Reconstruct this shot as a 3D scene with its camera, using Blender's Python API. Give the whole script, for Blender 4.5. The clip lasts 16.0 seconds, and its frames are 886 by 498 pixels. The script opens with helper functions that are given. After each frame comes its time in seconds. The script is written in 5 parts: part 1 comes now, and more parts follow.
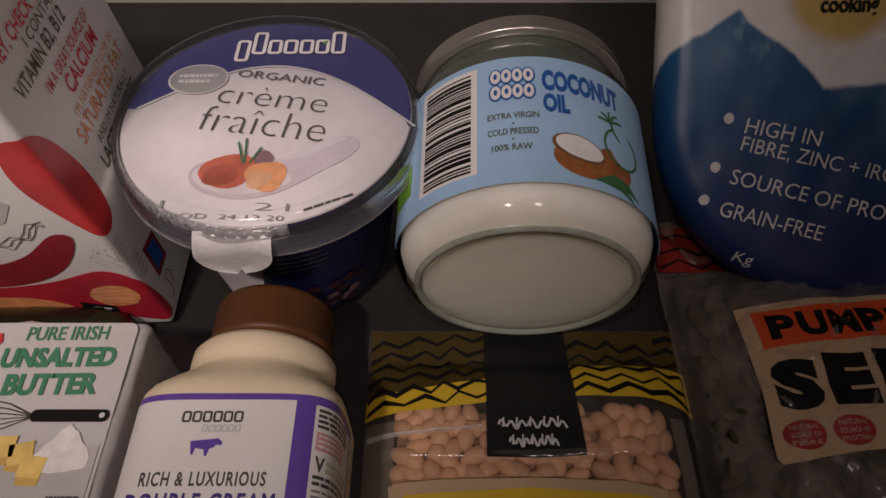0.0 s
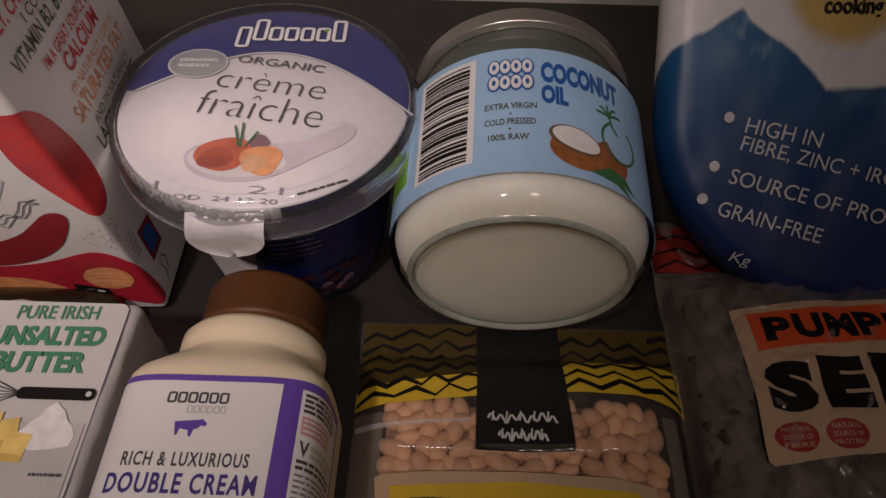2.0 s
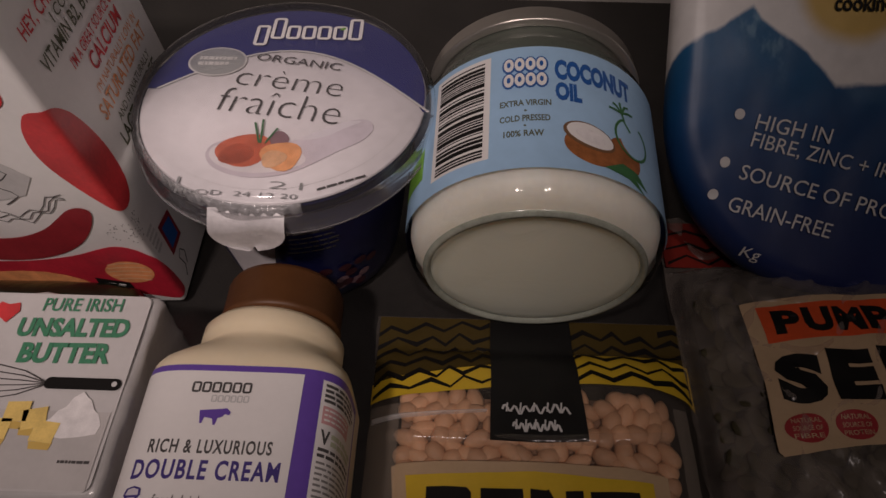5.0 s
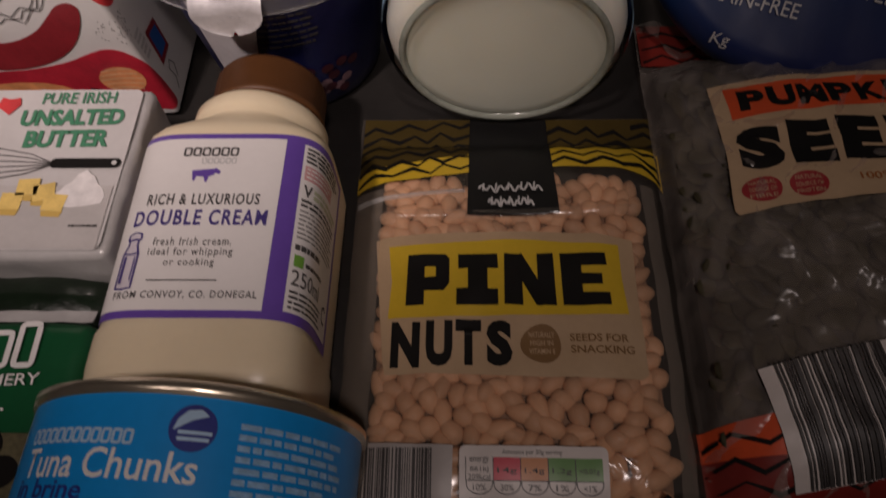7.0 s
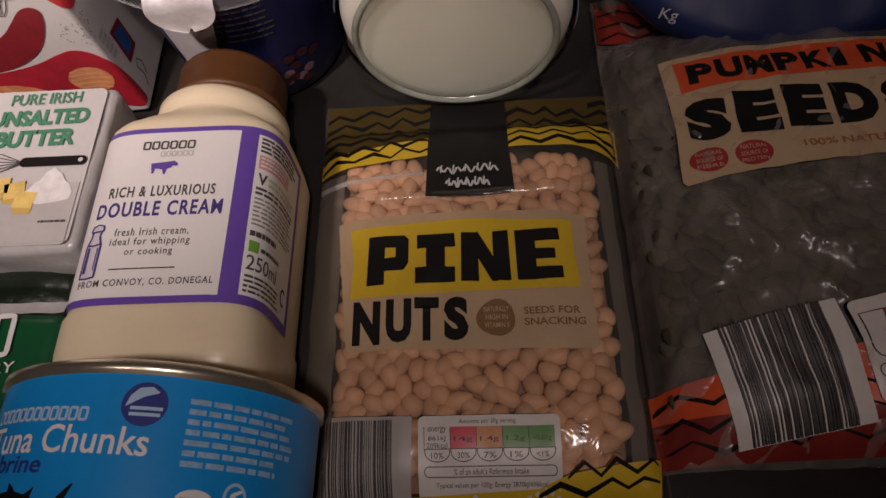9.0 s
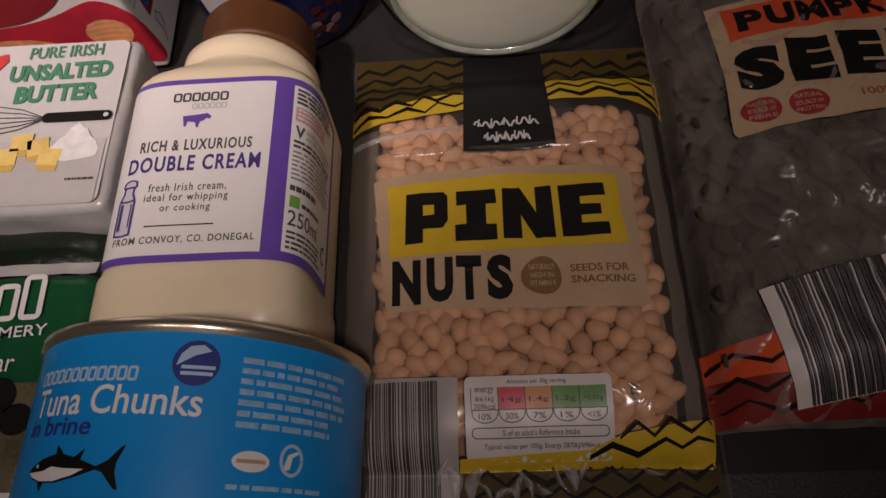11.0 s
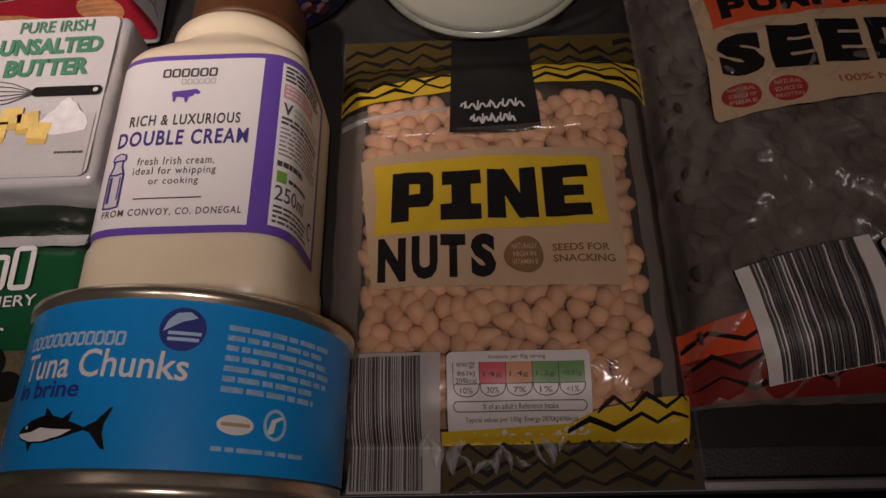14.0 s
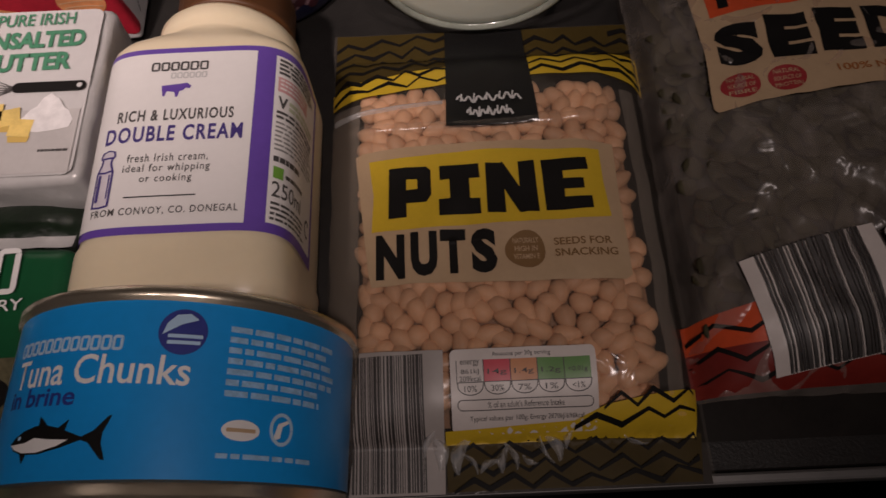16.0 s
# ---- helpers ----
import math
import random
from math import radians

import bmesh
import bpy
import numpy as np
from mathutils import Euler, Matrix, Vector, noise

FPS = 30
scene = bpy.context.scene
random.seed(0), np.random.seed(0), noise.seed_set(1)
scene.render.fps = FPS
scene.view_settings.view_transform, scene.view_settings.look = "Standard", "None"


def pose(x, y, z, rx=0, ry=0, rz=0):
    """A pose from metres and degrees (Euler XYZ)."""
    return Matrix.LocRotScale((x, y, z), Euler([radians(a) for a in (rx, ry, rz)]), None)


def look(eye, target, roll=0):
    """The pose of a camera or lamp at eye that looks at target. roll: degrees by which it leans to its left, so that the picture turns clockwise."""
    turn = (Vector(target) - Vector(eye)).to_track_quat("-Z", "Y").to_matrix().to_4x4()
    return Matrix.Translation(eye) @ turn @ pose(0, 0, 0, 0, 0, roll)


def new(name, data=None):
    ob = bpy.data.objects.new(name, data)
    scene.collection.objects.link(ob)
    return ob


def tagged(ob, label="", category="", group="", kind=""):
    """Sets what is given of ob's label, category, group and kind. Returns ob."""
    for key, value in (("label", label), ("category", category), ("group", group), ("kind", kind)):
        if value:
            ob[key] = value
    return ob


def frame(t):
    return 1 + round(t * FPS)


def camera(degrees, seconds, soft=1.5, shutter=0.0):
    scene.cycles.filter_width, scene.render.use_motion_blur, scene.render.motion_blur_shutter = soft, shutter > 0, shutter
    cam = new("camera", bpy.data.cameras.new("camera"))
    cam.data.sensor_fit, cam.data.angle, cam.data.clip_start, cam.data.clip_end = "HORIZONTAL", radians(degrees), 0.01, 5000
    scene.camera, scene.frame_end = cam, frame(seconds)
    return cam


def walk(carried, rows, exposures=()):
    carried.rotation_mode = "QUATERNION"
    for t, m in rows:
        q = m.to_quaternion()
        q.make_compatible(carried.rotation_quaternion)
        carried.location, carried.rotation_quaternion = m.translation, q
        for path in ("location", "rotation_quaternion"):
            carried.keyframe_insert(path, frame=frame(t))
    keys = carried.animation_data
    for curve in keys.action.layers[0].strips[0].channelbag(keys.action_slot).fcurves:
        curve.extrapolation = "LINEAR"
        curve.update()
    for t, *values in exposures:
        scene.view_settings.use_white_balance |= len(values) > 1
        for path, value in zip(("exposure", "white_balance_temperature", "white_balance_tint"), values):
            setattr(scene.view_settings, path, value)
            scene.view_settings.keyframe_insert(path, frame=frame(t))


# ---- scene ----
cam = camera(66.3, 16.0, soft=1.5, shutter=0.5)
METRES, EYE, TILT, LEAN, TURN = 0.187, 0.2435, -54.0, 0.0, 0.0
ROWS = [
    (0.0, 0.0, 0.0, 0.0, -0.0, 0.0, -0.0),
    (0.5, 0.0119, -0.0353, 0.0008, -0.11, 0.13, -0.38),
    (1.0, 0.0019, -0.0161, -0.0146, 0.3, 0.73, -1.22),
    (1.5, 0.0121, -0.0091, -0.012, 0.49, 0.79, -1.68),
    (2.0, 0.0204, 0.0069, -0.0287, 0.42, 0.53, -1.67),
    (2.5, 0.0214, -0.0066, -0.0275, 0.56, 0.41, -1.76),
    (3.0, 0.0151, -0.0216, -0.0335, 0.54, 0.45, -1.71),
    (3.5, 0.0106, -0.0307, -0.043, 0.65, 0.47, -1.81),
    (6.0, -0.0006, 0.0047, -0.0418, 1.25, -0.29, -1.38),
    (6.5, 0.0328, -0.056, -0.1647, 1.14, -2.68, 0.29),
    (7.0, 0.0712, -0.106, -0.2649, 1.68, -7.57, 0.14),
    (7.5, 0.1482, -0.1019, -0.2799, 2.47, -8.93, 0.25),
    (8.0, 0.196, -0.1302, -0.2686, 2.38, -8.12, 1.09),
    (8.5, 0.1891, -0.1528, -0.2705, 2.29, -8.27, 2.09),
    (11.0, 0.0904, -0.1105, -0.3023, 2.02, -11.14, 2.88),
    (11.5, 0.0886, -0.1269, -0.302, 2.09, -11.88, 2.92),
    (12.0, 0.0869, -0.1171, -0.304, 1.78, -12.64, 2.38),
    (12.5, 0.0833, -0.1249, -0.308, 1.46, -12.84, 2.25),
    (13.0, 0.0917, -0.1455, -0.3168, 1.38, -12.26, 2.37),
    (13.5, 0.1219, -0.1541, -0.3087, 1.43, -11.77, 2.22),
    (14.0, 0.1024, -0.137, -0.3193, 1.45, -12.0, 2.0),
    (14.5, 0.093, -0.1324, -0.3064, 1.25, -12.15, 1.85),
    (15.0, 0.0742, -0.0919, -0.3373, 1.22, -12.3, 2.28),
    (15.5, 0.0589, -0.1042, -0.3274, 1.19, -12.44, 2.29),
    (16.0, 0.0652, -0.1125, -0.3267, -0.44, -12.26, 2.54),
]
walk(cam, [(t, pose(0, 0, EYE, TILT, LEAN, TURN) @ pose(METRES * x, METRES * y, METRES * z, 90 + pitch, roll, yaw)) for t, x, y, z, yaw, pitch, roll in ROWS],
     exposures=[(0.0, -0.6), (3.5, -0.6), (6.0, -0.95), (6.5, -0.85), (7.0, -0.4), (8.5, 0.02), (11.0, 0.06), (16.0, -0.01)])

# ---- light ----
world = bpy.data.worlds.new("world")
scene.world = world
world.use_nodes = True
world.node_tree.nodes["Background"].inputs[0].default_value = (1.0, 0.82, 0.74, 1)
world.node_tree.nodes["Background"].inputs[1].default_value = 0.022
LAMPS = ((-0.23, -0.26, 0.80), (0.10, -0.26, 0.80))


def spot(name, at, target, cone, power, radius, colour):
    data = bpy.data.lights.new(name, "SPOT")
    data.spot_size, data.spot_blend, data.energy, data.shadow_soft_size, data.color = radians(cone), 1.0, power, radius, colour
    ob = new(name, data)
    ob.matrix_world = look(at, target)
    return ob


WARM = (1.0, 0.82, 0.78)
spot("spot_lamp_glow", (LAMPS[0][0], LAMPS[0][1], LAMPS[0][2] - 0.012), (-0.120, 0.265, 0.05), 36, 29.0, 0.03, WARM)
spot("spot_lamp_glow", (LAMPS[1][0], LAMPS[1][1], LAMPS[1][2] - 0.012), (-0.060, 0.200, 0.05), 58, 7.5, 0.03, WARM)

# ---- materials ----
def nodes_of(name):
    m = bpy.data.materials.new(name)
    m.use_nodes = True
    nt = m.node_tree
    return m, nt, nt.nodes["Principled BSDF"], nt.links


def mat(name, c, rough=0.5, metal=0.0, vary=0.12, scale=60.0, bump=0.0, bscale=400.0, coat=0.0, spec=0.5, sub=0.0, each=0.0, deep=1.0):
    """A surface colour with large and fine variation, and a fine relief."""
    m, nt, b, ln = nodes_of(name)
    co = nt.nodes.new("ShaderNodeTexCoord")
    n1 = nt.nodes.new("ShaderNodeTexNoise")
    n1.inputs["Scale"].default_value, n1.inputs["Detail"].default_value = scale, 6
    n2 = nt.nodes.new("ShaderNodeTexNoise")
    n2.inputs["Scale"].default_value, n2.inputs["Detail"].default_value = scale * 9, 3
    for n in (n1, n2):
        ln.new(co.outputs["Object"], n.inputs["Vector"])
    add = nt.nodes.new("ShaderNodeMath")
    add.operation = "MULTIPLY_ADD"
    ln.new(n2.outputs["Fac"], add.inputs[0])
    add.inputs[1].default_value = 0.4
    ln.new(n1.outputs["Fac"], add.inputs[2])
    last = add.outputs[0]
    if each:
        oi = nt.nodes.new("ShaderNodeObjectInfo")
        ad2 = nt.nodes.new("ShaderNodeMath")
        ad2.operation = "MULTIPLY_ADD"
        ln.new(oi.outputs["Random"], ad2.inputs[0])
        ad2.inputs[1].default_value = each
        ln.new(last, ad2.inputs[2])
        last = ad2.outputs[0]
    ramp = nt.nodes.new("ShaderNodeMapRange")
    ramp.inputs["From Min"].default_value, ramp.inputs["From Max"].default_value = 0.4, 1.0 + each
    ramp.inputs["To Min"].default_value, ramp.inputs["To Max"].default_value = 1 - vary, 1 + vary
    ln.new(last, ramp.inputs["Value"])
    mix = nt.nodes.new("ShaderNodeVectorMath")
    mix.operation = "SCALE"
    mix.inputs[0].default_value = c
    ln.new(ramp.outputs[0], mix.inputs["Scale"])
    ln.new(mix.outputs[0], b.inputs["Base Color"])
    b.inputs["Roughness"].default_value, b.inputs["Metallic"].default_value = rough, metal
    b.inputs["Specular IOR Level"].default_value = spec
    b.inputs["Coat Weight"].default_value = coat
    b.inputs["Coat Roughness"].default_value = 0.08
    if sub:
        b.inputs["Subsurface Weight"].default_value = sub
        b.inputs["Subsurface Radius"].default_value = (0.004 * deep, 0.0034 * deep, 0.0028 * deep)
        b.inputs["Subsurface Scale"].default_value = 1.0
    if bump:
        n3 = nt.nodes.new("ShaderNodeTexNoise")
        n3.inputs["Scale"].default_value, n3.inputs["Detail"].default_value = bscale, 4
        ln.new(co.outputs["Object"], n3.inputs["Vector"])
        bp = nt.nodes.new("ShaderNodeBump")
        bp.inputs["Strength"].default_value, bp.inputs["Distance"].default_value = bump, 0.001
        ln.new(n3.outputs["Fac"], bp.inputs["Height"])
        ln.new(bp.outputs[0], b.inputs["Normal"])
    return m


def clear(name, tint=(1, 1, 1), ior=1.45, rough=0.06, bump=0.0, bscale=120.0, haze=0.0, hazec=(0.8, 0.8, 0.8), patchy=0.0):
    """Thin clear film or glass wall: what lies behind shows through, gloss grows to the edge, a little haze."""
    m, nt, b, ln = nodes_of(name)
    nt.nodes.remove(b)
    out = nt.nodes["Material Output"]
    tr = nt.nodes.new("ShaderNodeBsdfTransparent")
    tr.inputs[0].default_value = (*tint, 1)
    gl = nt.nodes.new("ShaderNodeBsdfGlossy")
    gl.inputs["Roughness"].default_value = rough
    fr = nt.nodes.new("ShaderNodeFresnel")
    fr.inputs["IOR"].default_value = ior
    mx = nt.nodes.new("ShaderNodeMixShader")
    ln.new(fr.outputs[0], mx.inputs[0])
    base = tr.outputs[0]
    if haze:
        df = nt.nodes.new("ShaderNodeBsdfDiffuse")
        df.inputs[0].default_value = (*hazec, 1)
        hz = nt.nodes.new("ShaderNodeMixShader")
        hz.inputs[0].default_value = haze
        if patchy:
            place, cloud = nt.nodes.new("ShaderNodeTexCoord"), nt.nodes.new("ShaderNodeTexNoise")
            cloud.inputs["Scale"].default_value, cloud.inputs["Detail"].default_value, cloud.inputs["Distortion"].default_value = patchy, 5, 1.5
            span = nt.nodes.new("ShaderNodeMapRange")
            span.inputs["From Min"].default_value, span.inputs["From Max"].default_value = 0.38, 0.72
            span.inputs["To Min"].default_value, span.inputs["To Max"].default_value = 0.7 * haze, 1.5 * haze
            ln.new(place.outputs["Object"], cloud.inputs["Vector"])
            ln.new(cloud.outputs["Fac"], span.inputs["Value"])
            ln.new(span.outputs[0], hz.inputs[0])
        ln.new(base, hz.inputs[1])
        ln.new(df.outputs[0], hz.inputs[2])
        base = hz.outputs[0]
    ln.new(base, mx.inputs[1])
    ln.new(gl.outputs[0], mx.inputs[2])
    ln.new(mx.outputs[0], out.inputs[0])
    if bump:
        co = nt.nodes.new("ShaderNodeTexCoord")
        ns = nt.nodes.new("ShaderNodeTexNoise")
        ns.inputs["Scale"].default_value, ns.inputs["Detail"].default_value = bscale, 3
        ns.inputs["Distortion"].default_value = 1.2
        ln.new(co.outputs["Object"], ns.inputs["Vector"])
        bp = nt.nodes.new("ShaderNodeBump")
        bp.inputs["Strength"].default_value, bp.inputs["Distance"].default_value = bump, 0.004
        ln.new(ns.outputs["Fac"], bp.inputs["Height"])
        for n in (gl, fr):
            ln.new(bp.outputs[0], n.inputs["Normal"])
    return m


WORKTOP = mat("dark_laminate", (0.021, 0.019, 0.0175), 0.42, vary=0.35, scale=25, bump=0.15, bscale=900)
EDGE = mat("pale_metal_trim", (0.42, 0.41, 0.4), 0.35, metal=0.8, scale=40)
WALL = mat("pale_wall_paint", (0.55, 0.52, 0.48), 0.6, vary=0.06, scale=6, bump=0.1)
FLOORM = mat("dark_floor", (0.04, 0.036, 0.033), 0.5, vary=0.3, scale=8)
CEIL = mat("ceiling_paint", (0.6, 0.57, 0.53), 0.8, vary=0.05, scale=5)
CARD = mat("white_carton", (0.80, 0.785, 0.765), 0.38, vary=0.05, scale=40, bump=0.05, bscale=700)
PRED = mat("red_ink", (0.62, 0.045, 0.05), 0.38, vary=0.25, scale=70)
PMAROON = mat("maroon_ink", (0.26, 0.02, 0.028), 0.38, vary=0.3, scale=90)
PCRIM = mat("crimson_ink", (0.45, 0.02, 0.04), 0.38, vary=0.3, scale=70)
PORANGE = mat("orange_ink", (0.72, 0.30, 0.12), 0.4, vary=0.3, scale=200)
PPEACH = mat("peach_ink", (0.72, 0.45, 0.26), 0.4, vary=0.25, scale=200)
PGREY = mat("grey_ink", (0.065, 0.060, 0.058), 0.5, vary=0.1)
PPALE = mat("pale_grey_ink", (0.55, 0.54, 0.53), 0.45, vary=0.12)
PBLACK = mat("black_ink", (0.008, 0.007, 0.0065), 0.6, vary=0.1, spec=0.2)
INKG = mat("worn_black_ink", (0.050, 0.045, 0.043), 0.5, vary=0.5, scale=30)
PWHITE = mat("white_ink", (0.80, 0.78, 0.76), 0.45, vary=0.05)
PBROWN = mat("brown_ink", (0.17, 0.09, 0.045), 0.5, vary=0.15)
PGREEN = mat("green_ink", (0.055, 0.22, 0.12), 0.45, vary=0.12)
POLIVE = mat("olive_text_ink", (0.10, 0.105, 0.055), 0.5, vary=0.1)
BUTF = mat("white_butter_print", (0.56, 0.54, 0.53), 0.36, vary=0.08, scale=40, bump=0.12, bscale=150)
FOIL = mat("white_foil_wrap", (0.50, 0.485, 0.475), 0.24, metal=0.1, vary=0.10, scale=55, bump=0.35, bscale=110, coat=0.3)
YBUT = mat("butter_yellow", (0.78, 0.56, 0.17), 0.5, vary=0.2, scale=150)
SUGAR = mat("sugar_white", (0.78, 0.75, 0.74), 0.6, vary=0.15, scale=300)
CUCUM = mat("dark_green_skin", (0.006, 0.013, 0.006), 0.3, vary=0.5, scale=90, bump=0.5, bscale=180, coat=0.3)
GREENP = mat("green_wrap", (0.008, 0.085, 0.030), 0.33, vary=0.15, scale=60, bump=0.15, bscale=120)
CREAMP = mat("cream_plastic", (0.77, 0.655, 0.46), 0.33, vary=0.04, scale=50, sub=0.15, bump=0.03, bscale=300)
CAPB = mat("brown_plastic_cap", (0.105, 0.040, 0.012), 0.5, vary=0.15, scale=90, bump=0.08, bscale=500)
LABW = mat("white_paper_label", (0.76, 0.73, 0.71), 0.42, vary=0.04, scale=60, bump=0.03, bscale=800)
PURPLE = mat("purple_ink", (0.13, 0.065, 0.36), 0.4, vary=0.1)
NAVYT = mat("dark_violet_text", (0.06, 0.04, 0.20), 0.4, vary=0.1)
TIN = mat("tinned_steel", (0.72, 0.63, 0.49), 0.26, metal=0.88, vary=0.12, scale=60, bump=0.05)
TINBLUE = mat("blue_can_paper", (0.010, 0.29, 0.74), 0.36, vary=0.08, scale=50, coat=0.15)
TINNAVY = mat("navy_ink", (0.03, 0.04, 0.24), 0.4, vary=0.15, scale=200)
SOFTBL = mat("washed_blue_ink", (0.30, 0.50, 0.72), 0.45, vary=0.3, scale=500)
PALEBL = mat("pale_blue_ink", (0.42, 0.60, 0.78), 0.45, vary=0.1)
TUBP = mat("navy_tub_plastic", (0.009, 0.011, 0.060), 0.3, vary=0.3, scale=40)
TUBN = mat("navy_lid_print", (0.024, 0.028, 0.15), 0.35, vary=0.12, scale=50)
TUBW = mat("white_foil_lid", (0.72, 0.69, 0.705), 0.36, vary=0.13, scale=26, bump=0.1, bscale=150)
TABW = mat("dull_foil_tab", (0.50, 0.48, 0.485), 0.34, vary=0.25, scale=70, bump=0.4, bscale=120)
LILAC = mat("lilac_shadow_print", (0.62, 0.57, 0.615), 0.4, vary=0.16, scale=40)
SILV = mat("silver_disc_print", (0.42, 0.43, 0.43), 0.3, metal=0.4, vary=0.1, scale=80)
TERRA = mat("terracotta_print", (0.56, 0.14, 0.075), 0.42, vary=0.35, scale=170)
APRI = mat("apricot_print", (0.78, 0.38, 0.17), 0.42, vary=0.25, scale=170)
FATW = mat("set_coconut_fat", (0.78, 0.735, 0.655), 0.5, vary=0.10, scale=55, sub=0.75, deep=5.0)
LIDM = mat("pale_metal_lid", (0.55, 0.52, 0.47), 0.3, metal=0.8, vary=0.06, scale=50)
SKYB = mat("light_blue_label", (0.36, 0.56, 0.78), 0.42, vary=0.10, scale=28)
BLUET = mat("blue_title_ink", (0.022, 0.105, 0.36), 0.42, vary=0.08)
NECKG = mat("grey_green_glass_neck", (0.11, 0.125, 0.105), 0.12, vary=0.15, scale=40, coat=0.6)
COCOB = mat("coconut_husk_print", (0.33, 0.12, 0.04), 0.45, vary=0.4, scale=260)
LEAFG = mat("leaf_green_print", (0.05, 0.16, 0.06), 0.45, vary=0.3, scale=200)
EURO = mat("bright_green_print", (0.16, 0.36, 0.05), 0.45, vary=0.1)
SUNY = mat("golden_print", (0.62, 0.42, 0.11), 0.5, vary=0.1, scale=30)
TAN = mat("tan_label", (0.50, 0.35, 0.21), 0.48, vary=0.08, scale=60)
YEL = mat("yellow_print", (0.64, 0.43, 0.026), 0.42, vary=0.08, scale=60)
OLIV = mat("dull_olive_end", (0.062, 0.042, 0.010), 0.5, spec=0.2, vary=0.15, scale=60)
NUT = mat("pine_nut_skin", (0.59, 0.345, 0.20), 0.55, vary=0.30, scale=160, spec=0.3, bump=0.15, bscale=500, sub=0.12, each=0.7)
SEED = mat("pumpkin_seed_skin", (0.050, 0.043, 0.023), 0.7, spec=0.15, vary=0.5, scale=160, bump=0.1, bscale=500, each=0.8)
SEEDBED = mat("seed_bed", (0.020, 0.016, 0.012), 0.6, vary=0.5, scale=150, bump=0.6, bscale=160)
NUTGAP = mat("nut_bed", (0.25, 0.135, 0.075), 0.7, vary=0.4, scale=150, bump=0.6, bscale=160)
BACKF = mat("grey_back_film", (0.0192, 0.0162, 0.0144), 0.4, spec=0.25, vary=0.3, scale=60, coat=0.0)
TAGB = mat("black_card_tag", (0.010, 0.0098, 0.010), 0.45, spec=0.25, vary=0.2, scale=60)
RORG = mat("red_orange_print", (0.66, 0.085, 0.022), 0.42, vary=0.15, scale=60)
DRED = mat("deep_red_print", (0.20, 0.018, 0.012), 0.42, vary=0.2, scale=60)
BADGE = mat("red_badge_print", (0.34, 0.03, 0.035), 0.42, vary=0.15, scale=100)
BADGB = mat("brown_badge_print", (0.22, 0.12, 0.045), 0.45, vary=0.1)
# White panel print, darkened for the shade over the pine bag's bar code
NPAN = mat("shaded_panel_print", (0.41, 0.37, 0.345), 0.4, vary=0.08)
NPANW = mat("bright_panel_print", (0.68, 0.62, 0.58), 0.4, vary=0.08)
TRED = mat("traffic_red", (0.60, 0.06, 0.09), 0.4, vary=0.1)
TAMB = mat("traffic_amber", (0.60, 0.25, 0.10), 0.4, vary=0.1)
TGRN = mat("traffic_green", (0.12, 0.28, 0.07), 0.4, vary=0.1)
FILM = clear("clear_bag_film", (0.97, 0.96, 0.95), 1.45, 0.16, bump=0.32, bscale=55, haze=0.055, hazec=(0.70, 0.60, 0.50))
# Film haze, its paler patches put in for the crinkles' milky highlights
FILMS = clear("crinkled_bag_film", (0.80, 0.76, 0.72), 1.5, 0.28, bump=0.8, bscale=38, haze=0.21, hazec=(0.52, 0.45, 0.40), patchy=46.0)
FILMH = clear("glint_hazed_film", (0.95, 0.95, 0.95), 2.0, 0.2, bump=0.6, bscale=260, haze=0.34)
SEAL = clear("hazy_seal_film", (0.95, 0.94, 0.92), 1.5, 0.2, bump=0.5, bscale=60, haze=0.22, hazec=(0.52, 0.44, 0.36))
PET = clear("clear_lid_plastic", (0.98, 0.98, 0.98), 1.5, 0.11, bump=0.14, bscale=32, haze=0.04, hazec=(0.78, 0.76, 0.82))
BASER = mat("dull_glass_ring", (0.30, 0.32, 0.27), 0.2, vary=0.3, scale=120, coat=0.4)
GLASSB = clear("greenish_glass_base", (0.92, 0.94, 0.88), 1.25, 0.10, bump=0.35, bscale=40, haze=0.60, hazec=(0.70, 0.73, 0.62))
GLASS = clear("jar_glass", (0.96, 0.98, 0.965), 1.45, 0.03)

# ---- helpers for shapes ----
def thing(name, at, label, category, group=""):
    ob = new(name)
    ob.location = at
    ob.empty_display_size = 0.01
    return tagged(ob, label, category, group)


def link_mesh(name, bm, material, parent=None, label="", smooth=False):
    me = bpy.data.meshes.new(name)
    bm.normal_update()
    bm.to_mesh(me)
    bm.free()
    for m in (material if isinstance(material, (list, tuple)) else [material]):
        me.materials.append(m)
    if smooth:
        me.polygons.foreach_set("use_smooth", [True] * len(me.polygons))
    ob = new(name, me)
    if parent is not None:
        ob.parent = parent
        if parent.type == "EMPTY":
            ob.matrix_parent_inverse = Matrix.Translation(-Vector(parent.location))
    return tagged(ob, label)


def part(name, bm, material, parent, label="", smooth=True):
    return link_mesh(name, bm, material, parent, label, smooth)


def flat(*polys):
    """Filled outlines in the u, v plane."""
    bm = bmesh.new()
    for pts in polys:
        bm.faces.new([bm.verts.new((u, v, 0)) for u, v in pts])
    bmesh.ops.remove_doubles(bm, verts=bm.verts[:], dist=1e-6)
    return bm


def rect(u0, v0, u1, v1):
    return [(u0, v0), (u1, v0), (u1, v1), (u0, v1)]


